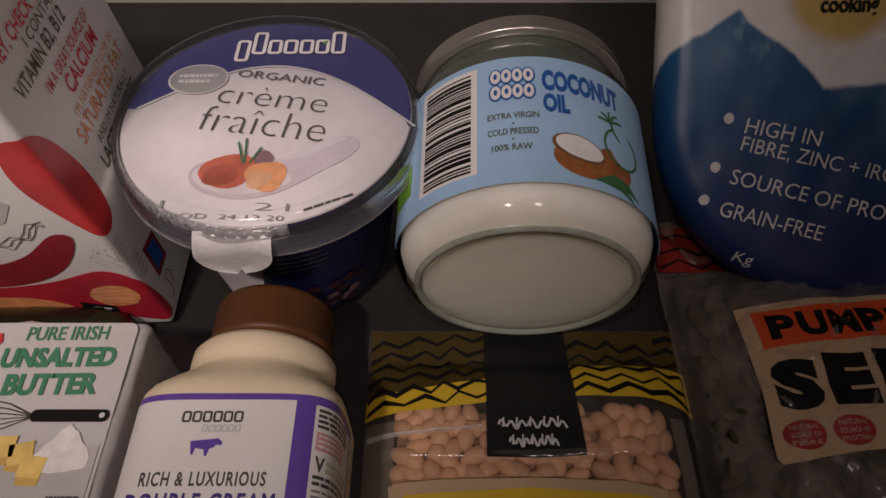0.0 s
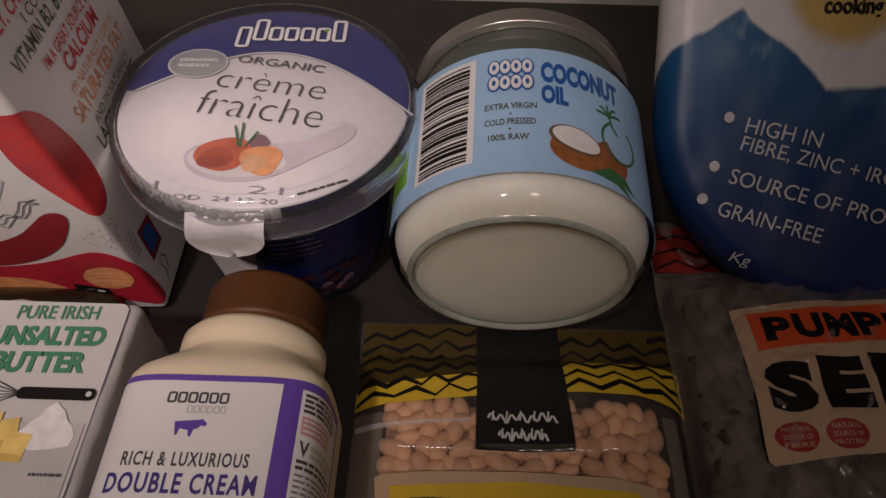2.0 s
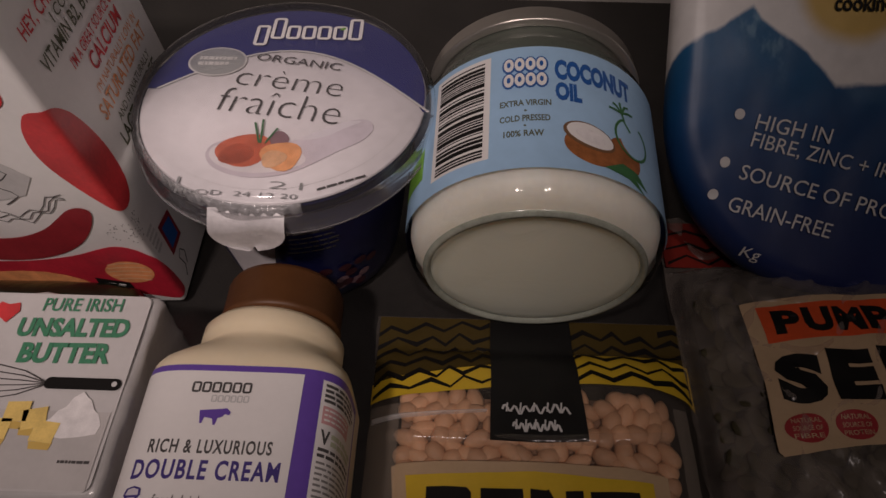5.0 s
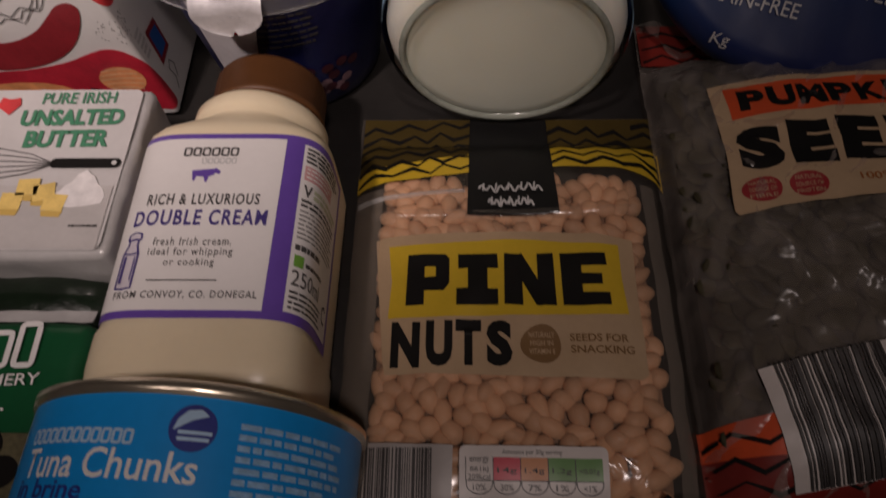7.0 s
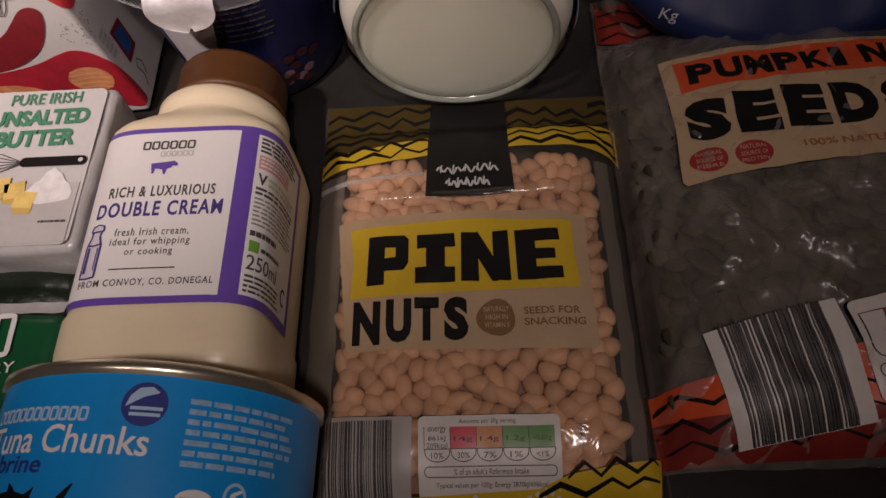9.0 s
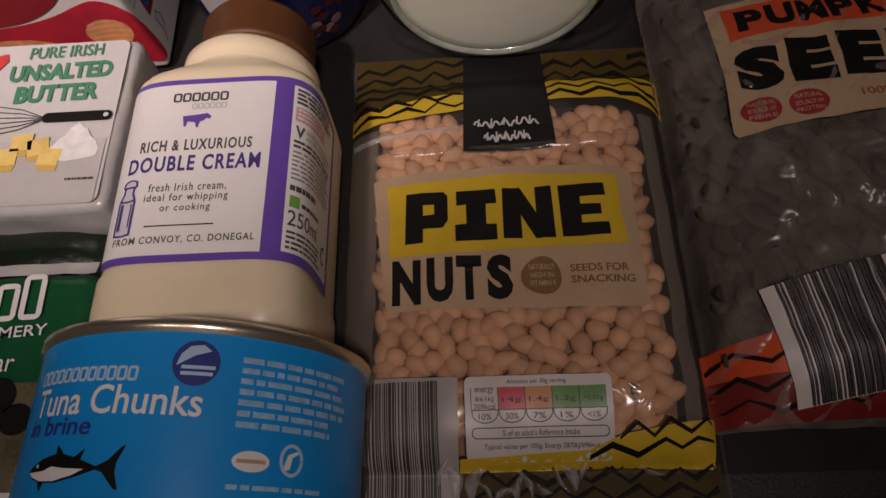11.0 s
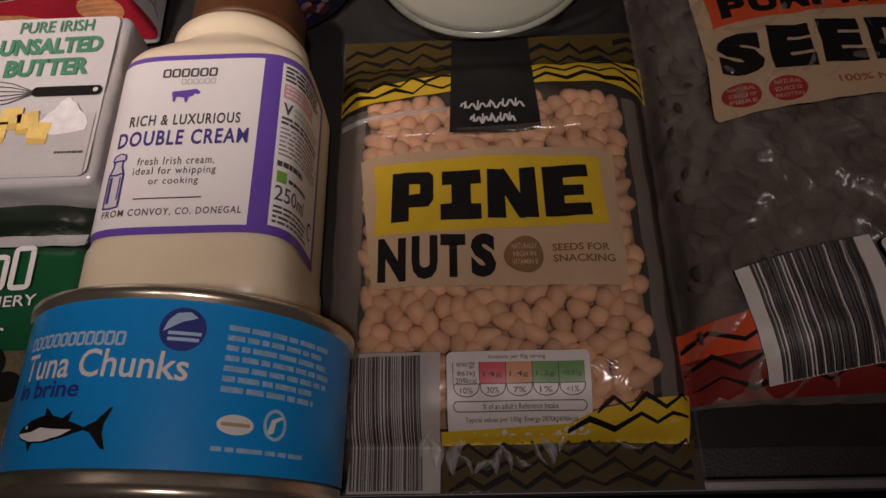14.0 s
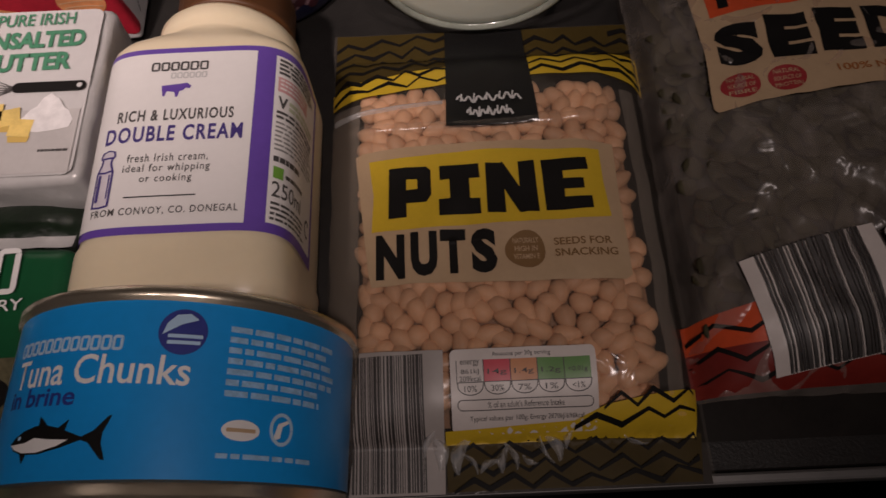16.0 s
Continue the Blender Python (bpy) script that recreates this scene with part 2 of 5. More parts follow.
def rrect(u0, v0, u1, v1, r, n=4):
    out = []
    for cu, cv, a0 in ((u1 - r, v1 - r, 0), (u0 + r, v1 - r, 90), (u0 + r, v0 + r, 180), (u1 - r, v0 + r, 270)):
        for i in range(n + 1):
            a = radians(a0 + 90 * i / n)
            out.append((cu + r * math.cos(a), cv + r * math.sin(a)))
    return out


def oval(cu, cv, ru, rv, n=28, rot=0.0, wob=0.0):
    c, s, out = math.cos(radians(rot)), math.sin(radians(rot)), []
    for i in range(n):
        a = 2 * math.pi * i / n
        w = 1 + wob * math.sin(3 * a + cu * 900)
        x, y = ru * w * math.cos(a), rv * w * math.sin(a)
        out.append((cu + c * x - s * y, cv + s * x + c * y))
    return out


def band(pts, w):
    """A ribbon of width w along a line of u, v points, as quads."""
    out, p = [], [Vector(q) for q in pts]
    side = []
    for i, q in enumerate(p):
        d = (p[min(i + 1, len(p) - 1)] - p[max(i - 1, 0)]).normalized()
        side.append(Vector((-d.y, d.x)) * w / 2)
    for i in range(len(p) - 1):
        out.append([tuple(p[i] - side[i]), tuple(p[i + 1] - side[i + 1]), tuple(p[i + 1] + side[i + 1]), tuple(p[i] + side[i])])
    return out


def zigzag(u0, u1, v, step, amp, w, seed=0, slope=0.0):
    rnd, pts, u, k = random.Random(seed), [], u0, 0
    while u < u1:
        pts.append((u, v + slope * (u - u0) + amp * (0.5 if k % 2 else -0.5) * rnd.uniform(0.65, 1.3)))
        u += step * rnd.uniform(0.7, 1.3)
        k += 1
    pts.append((u1, v + slope * (u1 - u0)))
    out = []
    half = [w / 2 * rnd.uniform(0.55, 1.45) for _ in pts]
    for i, (a, b) in enumerate(zip(pts, pts[1:])):
        out.append([(a[0], a[1] - half[i]), (b[0], b[1] - half[i + 1]), (b[0], b[1] + half[i + 1]), (a[0], a[1] + half[i])])
    return out


def write(s, u0, v0, u1, v1, bold=0.0, turn=0.0, space=1.0):
    """The words s, filling the box u0..u1, v0..v1, then turned about its lower left corner."""
    cu = bpy.data.curves.new("letters", "FONT")
    cu.body, cu.offset, cu.resolution_u, cu.space_character = s, bold, 3, space
    ob = bpy.data.objects.new("letters", cu)
    me = bpy.data.meshes.new_from_object(ob)
    bm = bmesh.new()
    bm.from_mesh(me)
    bpy.data.objects.remove(ob)
    bpy.data.curves.remove(cu)
    bpy.data.meshes.remove(me)
    xs, ys = [v.co.x for v in bm.verts], [v.co.y for v in bm.verts]
    x0, x1, y0, y1 = min(xs), max(xs), min(ys), max(ys)
    c, sn = math.cos(radians(turn)), math.sin(radians(turn))
    for v in bm.verts:
        a, b = (v.co.x - x0) / (x1 - x0) * (u1 - u0), (v.co.y - y0) / max(y1 - y0, 1e-6) * (v1 - v0)
        v.co = (u0 + c * a - sn * b, v0 + sn * a + c * b, 0)
    return bm


def supple(points, turns=2):
    """Cuts the corners of a closed outline until it runs in curves."""
    for _ in range(turns):
        out = []
        for (a, b), (c, d) in zip(points, points[1:] + points[:1]):
            out += [(0.75 * a + 0.25 * c, 0.75 * b + 0.25 * d), (0.25 * a + 0.75 * c, 0.25 * b + 0.75 * d)]
        points = out
    return points


def lay(name, bm, surface, material, parent, lift, label="", fine=0.0):
    """Lays a flat print on a surface: surface(u, v, lift) gives its place."""
    bm.normal_update()
    bmesh.ops.triangulate(bm, faces=bm.faces[:])
    if fine:
        for _ in range(7):
            long = [e for e in bm.edges if e.calc_length() > fine]
            if not long:
                break
            bmesh.ops.subdivide_edges(bm, edges=long, cuts=1)
            bmesh.ops.triangulate(bm, faces=bm.faces[:])
    for v in bm.verts:
        v.co = surface(v.co.x, v.co.y, lift * 0.5)
    for f in bm.faces:
        f.normal_update()
    return link_mesh(name, bm, material, parent, label, smooth=True)


def bars(u0, v0, u1, v1, lines, seed, thick=0.55, gaps=True, turn=0.0):
    """Unreadable small print as plain bars."""
    rnd, out = random.Random(seed), []
    h = (v1 - v0) / lines
    c, sn = math.cos(radians(turn)), math.sin(radians(turn))
    for i in range(lines):
        v = v1 - (i + 0.5) * h
        u, end = u0, u1 - (u1 - u0) * rnd.uniform(0, 0.25)
        while u < end:
            w = min((u1 - u0) * rnd.uniform(0.06, 0.2), end - u)
            q = rect(u, v - h * thick / 2, u + w, v + h * thick / 2)
            out.append([(u0 + c * (x - u0) - sn * (y - v0), v0 + sn * (x - u0) + c * (y - v0)) for x, y in q])
            u += w + (u1 - u0) * 0.022
    return flat(*out)


def barcode(u0, v0, u1, v1, seed, across=True):
    rnd, out = random.Random(seed), []
    a, b = (u0, u1) if across else (v0, v1)
    m = (b - a) / 95
    p = a
    while p < b - 3 * m:
        w = m * rnd.choice((1, 1.4, 2, 2, 3, 4))
        out.append(rect(p, v0, p + w, v1) if across else rect(u0, p, u1, p + w))
        p += w + m * rnd.choice((0.8, 1, 1, 1.6, 2.4))
    return [flat(q) for q in out]


def lathe(profile, n=64, close=True):
    """A turned form about z from (radius, height) pairs."""
    bm = bmesh.new()
    rings = []
    for r, z in profile:
        if r < 1e-6:
            rings.append([bm.verts.new((0, 0, z))])
        else:
            rings.append([bm.verts.new((r * math.cos(2 * math.pi * i / n), r * math.sin(2 * math.pi * i / n), z)) for i in range(n)])
    for a, b in zip(rings, rings[1:]):
        for i in range(n):
            j = (i + 1) % n
            if len(a) == 1:
                bm.faces.new((a[0], b[i], b[j]))
            elif len(b) == 1:
                bm.faces.new((a[i], a[j], b[0]))
            else:
                bm.faces.new((a[i], a[j], b[j], b[i]))
    bmesh.ops.recalc_face_normals(bm, faces=bm.faces[:])
    return bm


def box(x0, y0, z0, x1, y1, z1, bevel=0.0, seg=3):
    bm = bmesh.new()
    bmesh.ops.create_cube(bm, size=1)
    for v in bm.verts:
        v.co = ((x0 + x1) / 2 + v.co.x * (x1 - x0), (y0 + y1) / 2 + v.co.y * (y1 - y0), (z0 + z1) / 2 + v.co.z * (z1 - z0))
    if bevel:
        bmesh.ops.bevel(bm, geom=bm.edges[:], offset=bevel, segments=seg, affect="EDGES", profile=0.5)
    return bm


def moved(bm, m):
    bmesh.ops.transform(bm, matrix=m, verts=bm.verts[:])
    return bm


def crumple(bm, amount, size, seed=0.0):
    for v in bm.verts:
        n = noise.noise_vector(v.co / size + Vector((seed, seed * 2, 0)))
        v.co += n * amount
    return bm


def sheet(u0, v0, u1, v1, nu, nv, f):
    """A sheet of nu x nv cells whose points are f(u, v)."""
    bm = bmesh.new()
    g = [[bm.verts.new(f(u0 + (u1 - u0) * i / nu, v0 + (v1 - v0) * j / nv)) for i in range(nu + 1)] for j in range(nv + 1)]
    for j in range(nv):
        for i in range(nu):
            bm.faces.new((g[j][i], g[j][i + 1], g[j + 1][i + 1], g[j + 1][i]))
    return bm


# ---- the room ----
tagged(link_mesh("floor", box(-0.8, -1.2, -0.95, 0.8, 0.42, -0.90), FLOORM), "dark kitchen floor below the worktop", "floor", kind="structure")
tagged(link_mesh("wall_back", box(-0.8, 0.364, -0.9, 0.8, 0.42, 1.35), WALL), "pale painted kitchen wall behind the worktop", "wall", kind="structure")
tagged(link_mesh("wall_front", box(-0.8, -1.26, -0.9, 0.8, -1.2, 1.35), WALL), "pale painted wall behind the camera", "wall", kind="structure")
tagged(link_mesh("wall_left", box(-0.86, -1.26, -0.9, -0.8, 0.42, 1.35), WALL), "pale painted side wall", "wall", kind="structure")
tagged(link_mesh("wall_right", box(0.8, -1.26, -0.9, 0.86, 0.42, 1.35), WALL), "pale painted side wall", "wall", kind="structure")
tagged(link_mesh("ceiling", box(-0.86, -1.26, 1.35, 0.86, 0.42, 1.4), CEIL), "pale painted ceiling", "ceiling", kind="structure")
worktop = tagged(link_mesh("worktop", box(-0.795, -0.0435, -0.04, 0.795, 0.362, 0.0, 0.002, 2), WORKTOP), "dark grey speckled laminate kitchen worktop", "worktop", kind="structure")
tagged(link_mesh("trim", box(-0.795, -0.0475, -0.012, 0.795, -0.0438, 0.0006, 0.001, 2), EDGE), "pale metal strip along the worktop's front edge", "trim", kind="structure")
for at in LAMPS:
    pendant = thing("pendant_lamp", at, "warm pendant spot lamp hanging from the ceiling", "lamp", "pendant spot lamps")
    plate = lathe([(0, 1.335), (0.05, 1.335), (0.052, 1.338), (0.052, 1.349), (0, 1.349)], 40)
    part("ceiling_plate", moved(plate, Matrix.Translation((at[0], at[1], 0))), CEIL, pendant)
    part("cord", moved(lathe([(0.003, at[2] + 0.075), (0.003, 1.336)], 12), Matrix.Translation((at[0], at[1], 0))), EDGE, pendant)
    can = lathe([(0.038, -0.03), (0.042, -0.03), (0.042, 0.06), (0.03, 0.075), (0.012, 0.08), (0, 0.08)], 40)
    part("lamp_can", moved(can, Matrix.Translation(at)), EDGE, pendant)


def word(u0, v0, u1, v1, rise, turn=0.0, stroke=0.22):
    """A brand word as plain hollow blocks; rise gives each block's lower and upper end as shares of the height."""
    n, out = len(rise), []
    w = (u1 - u0) / n
    c, s = math.cos(radians(turn)), math.sin(radians(turn))
    for i, (lo, hi) in enumerate(rise):
        q = rrect(u0 + w * (i + 0.16), v0 + lo * (v1 - v0), u0 + w * (i + 0.84), v0 + hi * (v1 - v0), w * 0.12, 2)
        out.append(flat(*[[(u0 + c * (x - u0) - s * (y - v0), v0 + s * (x - u0) + c * (y - v0)) for x, y in ring] for ring in band(q + q[:1], w * stroke)]))
    return out

# ---- oat drink carton ----
def make_carton():
    cx, cy, w, d, h = -0.1088, 0.1376, 0.074, 0.074, 0.165
    t = thing("milk_carton", (cx - w / 2, cy + d / 2, 0), "tall white drink carton printed with red petals", "carton")
    lean = Matrix.Translation((cx, cy, 0)) @ pose(0, 0, 0, 2.0, -4.0, 0) @ Matrix.Translation((-cx, -cy, 0))
    bm = box(cx - w, cy, 0.0028, cx, cy + d, h, 0.0022, 3)
    part("body", moved(bm, lean), CARD, t)
    top = bmesh.new()
    a = [top.verts.new(p) for p in ((cx - w, cy, h), (cx, cy, h), (cx, cy + d, h), (cx - w, cy + d, h))]
    r = [top.verts.new(p) for p in ((cx - w, cy + d / 2, h + 0.026), (cx, cy + d / 2, h + 0.026))]
    for f in ((a[0], a[1], r[1], r[0]), (a[2], a[3], r[0], r[1]), (a[1], a[2], r[1]), (a[3], a[0], r[0])):
        top.faces.new(f)
    part("gable_top", moved(top, lean), CARD, t, smooth=False)

    def wrap(u, v, l):
        """u: from the corner, to the left on the front and to the right round the side."""
        r = 0.0022
        if u <= -r:
            p, n = Vector((cx + u, cy, v)), Vector((0, -1, 0))
        elif u >= r:
            p, n = Vector((cx, cy + u, v)), Vector((1, 0, 0))
        else:
            a = (u + r) / (2 * r) * math.pi / 2
            n = Vector((math.sin(a), -math.cos(a), 0))
            p = Vector((cx - r, cy + r, v)) + n * r
        return lean @ (p + n * (l + 0.0001))

    L = lambda n, b, m, l, lb="": lay(n, b, wrap, m, t, l + 0.0001, lb, fine=0.0016)
    petal = [(-0.0085, 0.1075), (-0.006, 0.1105), (0.001, 0.1105), (0.006, 0.1065), (0.010, 0.0995), (0.0135, 0.0855), (0.0135, 0.072), (0.011, 0.0635), (0.006, 0.0605), (0.001, 0.0625),
             (-0.004, 0.070), (-0.0085, 0.079), (-0.0120, 0.088), (-0.0125, 0.096), (-0.0110, 0.103)]
    L("petal", flat(supple(petal)), PRED, 0.0003, "red petal print")
    kernel = [(-0.074, 0.042), (-0.06, 0.036), (-0.045, 0.0365), (-0.032, 0.040), (-0.021, 0.047), (-0.0135, 0.056), (-0.0090, 0.0645), (-0.0115, 0.0675), (-0.017, 0.0665), (-0.023, 0.0615), (-0.032, 0.0545), (-0.045, 0.050), (-0.06, 0.051), (-0.074, 0.055)]
    L("kernel", flat(supple(kernel)), PMAROON, 0.0006, "dark maroon kernel print")
    hill = [(-0.074, 0.024), (-0.030, 0.016), (-0.004, 0.007), (0.004, 0.0068), (0.0045, 0.012), (0.0035, 0.024), (0.0005, 0.036), (-0.004, 0.042), (-0.0105, 0.0445), (-0.018, 0.0425), (-0.03, 0.038), (-0.05, 0.035), (-0.074, 0.036)]
    L("hill", flat(supple(hill)), PCRIM, 0.0003, "crimson fruit print")
    L("hill", flat(supple([(-0.074, 0.012), (-0.040, 0.013), (-0.028, 0.014), (-0.036, 0.024), (-0.05, 0.029), (-0.074, 0.028)], 1)), PORANGE, 0.0005)
    grain = supple([(-0.0235, 0.0270), (-0.0195, 0.0325), (-0.0120, 0.0350), (-0.0050, 0.0325), (-0.0030, 0.0270), (-0.0060, 0.0215), (-0.0130, 0.0190), (-0.0200, 0.0205)])
    L("grain", flat(grain), PORANGE, 0.0006, "orange seed print")
    for k in range(5):
        y = 0.0322 - k * 0.0024
        w = 0.0088 - 0.0012 * abs(k - 2)
        L("grain_stroke", flat(*band([(-0.0130 - w + 2 * w * i / 8, y + 0.0012 * math.sin(i * 0.31) - 0.0006 * k * i / 10) for i in range(9)], 0.0006)), PPEACH, 0.0009)
    for k in range(3):
        L("curl", flat(*band([(-0.060 + 0.0030 * i, 0.0555 + 0.0016 * math.sin(i * 1.9 + k) + 0.0030 * math.sin(i * 0.5) + 0.0009 * i + 0.0018 * k) for i in range(16)], 0.0004)), PGREY, 0.0004)
    L("outline", flat(*band([(-0.013 + 0.004 * math.cos(a / 3), 0.118 + 0.005 * math.sin(a / 3)) for a in range(0, 20)], 0.0008)), PRED, 0.0004)
    L("outline", flat(*band([(-0.027 + 0.003 * math.sin(a * 1.3) - 0.0005 * a, 0.098 - 0.0022 * a) for a in range(0, 14)], 0.0005)), PGREY, 0.0004)
    L("grey_patch", flat([(-0.045, 0.070), (-0.027, 0.074), (-0.020, 0.083), (-0.026, 0.090), (-0.045, 0.086)]), PPALE, 0.0003)
    L("black_badge", flat([(-0.0295, 0.0125), (-0.0165, 0.0095), (-0.0165, 0.0195), (-0.0290, 0.0235)]), PBLACK, 0.0007)
    L("lettering", write("GF", -0.0275, 0.0155, -0.0195, 0.0205, 0.02, -14), PWHITE, 0.001)
    # side panel
    for s, u, v, u1, hh, m, b in (("HEY, CHECK THIS", 0.0103, 0.1255, 0.048, 0.0055, PRED, 0.01), ("I CONTAIN", 0.0250, 0.1215, 0.050, 0.0036, POLIVE, 0.0), ("VITAMIN B2, B12", 0.0103, 0.1138, 0.0475, 0.0062, POLIVE, 0.008),
                                ("I'M A GREAT SOURCE OF", 0.0215, 0.1070, 0.0580, 0.0040, PRED, 0.006), ("CALCIUM", 0.0295, 0.0993, 0.0562, 0.0062, PRED, 0.012), ("I'M NATURALLY LOW IN", 0.0255, 0.0938, 0.0640, 0.0034, PORANGE, 0.0),
                                ("SATURATED FAT", 0.0205, 0.0862, 0.0655, 0.0062, PORANGE, 0.01), ("AND I'M NATURALLY", 0.0270, 0.0800, 0.0610, 0.0034, POLIVE, 0.0), ("LACTOSE FREE", 0.0225, 0.0725, 0.0620, 0.0062, POLIVE, 0.01)):
        L("lettering", write(s, u, v, u1, v + hh, b), m, 0.0004)
    L("blue_badge", flat([(0.0095, 0.0235), (0.0205, 0.0235), (0.0215, 0.0380), (0.0110, 0.0400)]), PMAROON, 0.0004)
    L("blue_badge", flat([(0.0112, 0.0260), (0.0190, 0.0260), (0.0197, 0.0360), (0.0125, 0.0375)]), BLUET, 0.0007)
    L("small_print", bars(0.0035, 0.0330, 0.0095, 0.0460, 5, 3), PPALE, 0.0004)
    L("curl", flat(*band([(0.0095, 0.009), (0.0125, 0.013), (0.0115, 0.019), (0.0145, 0.021), (0.0165, 0.017), (0.0140, 0.012)], 0.0005)), PGREY, 0.0004)
    L("stipple", flat(*[oval(random.uniform(-0.010, 0.006), random.uniform(0.046, 0.058), 0.00025, 0.00025, 5) for _ in range(60)]), PGREY, 0.0004)


make_carton()


BTAB = mat("pale_table_print", (0.50, 0.475, 0.46), 0.4, vary=0.1, scale=45)


# ---- foil-wrapped butter, cucumber shapes, green cheese pack ----
def make_butter():
    z = 0.0455
    t = thing("butter_pack", (-0.155, 0.08, 0), "white foil-wrapped block of unsalted butter", "butter")
    bm = box(-0.205, 0.0450, 0.002, -0.0985, 0.1145, z, 0.0028, 3)
    bmesh.ops.subdivide_edges(bm, edges=[e for e in bm.edges if e.calc_length() > 0.012], cuts=10, use_grid_fill=True)
    part("wrapped_block", crumple(crumple(bm, 0.0011, 0.011), 0.0007, 0.004, 7), FOIL, t)
    top = lambda u, v, l: Vector((u, v, z + 0.0012 + l))
    L = lambda n, b, m, l, lb="": lay(n, b, lambda u, v, q: top(u + 0.0070, v - 0.0030, q), m, t, l, lb)
    W = lambda s, u0, v0, u1, v1, bold: lay("lettering", write(s, u0, v0, u1, v1, bold, 1.0), top, PGREEN, t, 0.0004)
    lay("face_print", flat(rrect(-0.203, 0.0472, -0.1008, 0.1128, 0.003)), top, BUTF, t, -0.0006)
    W("PURE IRISH", -0.1362, 0.1058, -0.1098, 0.1110, 0.012)
    W("UNSALTED", -0.1415, 0.0960, -0.1050, 0.1032, 0.045)
    W("BUTTER", -0.1375, 0.0866, -0.1080, 0.0940, 0.045)
    L("whisk_handle", flat(rrect(-0.1325, 0.0812, -0.1085, 0.0852, 0.0018)), PBLACK, 0.0006)
    L("hole", flat(oval(-0.1106, 0.0833, 0.0009, 0.0009, 12)), PPALE, 0.0009)
    for k in range(6):
        L("whisk_wire", flat(*band([(-0.131, 0.083), (-0.140, 0.083 + (k - 2.5) * 0.0016), (-0.152, 0.083 + (k - 2.5) * 0.0026), (-0.160, 0.083 + (k - 2.5) * 0.002)], 0.0004)), PGREY, 0.0004)
    L("table_print", flat(rect(-0.199, 0.0508, -0.1088, 0.0742)), BTAB, 0.0003)
    L("sugar_mound", flat([(-0.1300, 0.0665), (-0.1285, 0.0700), (-0.1262, 0.0718), (-0.1248, 0.0742), (-0.1228, 0.0755), (-0.1215, 0.0785), (-0.1190, 0.0806), (-0.1172, 0.0788), (-0.1158, 0.0780), (-0.1140, 0.0748), (-0.1122, 0.0735), (-0.1105, 0.0700), (-0.1112, 0.0672), (-0.1160, 0.0662), (-0.1210, 0.0656), (-0.1260, 0.0664)]), SUGAR, 0.0007)
    for cu, cv, a in ((-0.131, 0.0715, 12), (-0.1265, 0.0675, -6), (-0.137, 0.0735, 3), (-0.141, 0.068, 0)):
        L("butter_cube", flat([(cu + x * math.cos(radians(a)) - y * math.sin(radians(a)), cv + x * math.sin(radians(a)) + y * math.cos(radians(a))) for x, y in rect(-0.0036, -0.0032, 0.0036, 0.0032)]), YBUT, 0.0009 + 0.0002 * (cu < -0.13))
        L("butter_cube_side", flat([(cu + x, cv + y) for x, y in ((-0.0036, -0.003), (0.0036, -0.0032), (0.003, -0.0055), (-0.003, -0.0053))]), SUNY, 0.0008)
    L("small_print", bars(-0.1195, 0.0580, -0.1095, 0.0596, 1, 4), PGREY, 0.0006)
    L("heart", flat([(-0.1535, 0.104), (-0.1505, 0.1085), (-0.1515, 0.1118), (-0.155, 0.111), (-0.158, 0.112), (-0.159, 0.108)]), PRED, 0.0005)


make_butter()


def make_cucumber(y, r, x1, flip):
    t = thing("cucumber", (-0.17, y, 0), "dark green cucumber shape lying beside the butter", "cucumber")
    bm = lathe([(0, 0), (r * 0.45, 0.0015), (r * 0.8, 0.006), (r, 0.016), (r * 1.02, 0.05), (r, 0.10), (r * 0.9, 0.12), (0, 0.13)], 32)
    bmesh.ops.subdivide_edges(bm, edges=[e for e in bm.edges if e.calc_length() > 0.012], cuts=2)
    crumple(bm, 0.0008, 0.008, flip)
    tip = lathe([(0, -0.0035), (0.0022, -0.0035), (0.0026, -0.001), (0.0045, 0.0012), (0.003, 0.003), (0, 0.003)], 16)
    part("stem_end", moved(tip, Matrix.Translation((x1, y, r * 1.02)) @ pose(0, 0, 0, 0, -90, 0)), PBROWN, t, "dry brown stem end")
    part("fruit", moved(bm, Matrix.Translation((x1, y, r * 1.02)) @ pose(0, 0, 0, 0, -90, 0)), CUCUM, t)


make_cucumber(0.0375, 0.0165, -0.0985, 0)
# stand-in for a dark green edge behind the butter, not a known cucumber
make_cucumber(0.1265, 0.0115, -0.1180, 5)


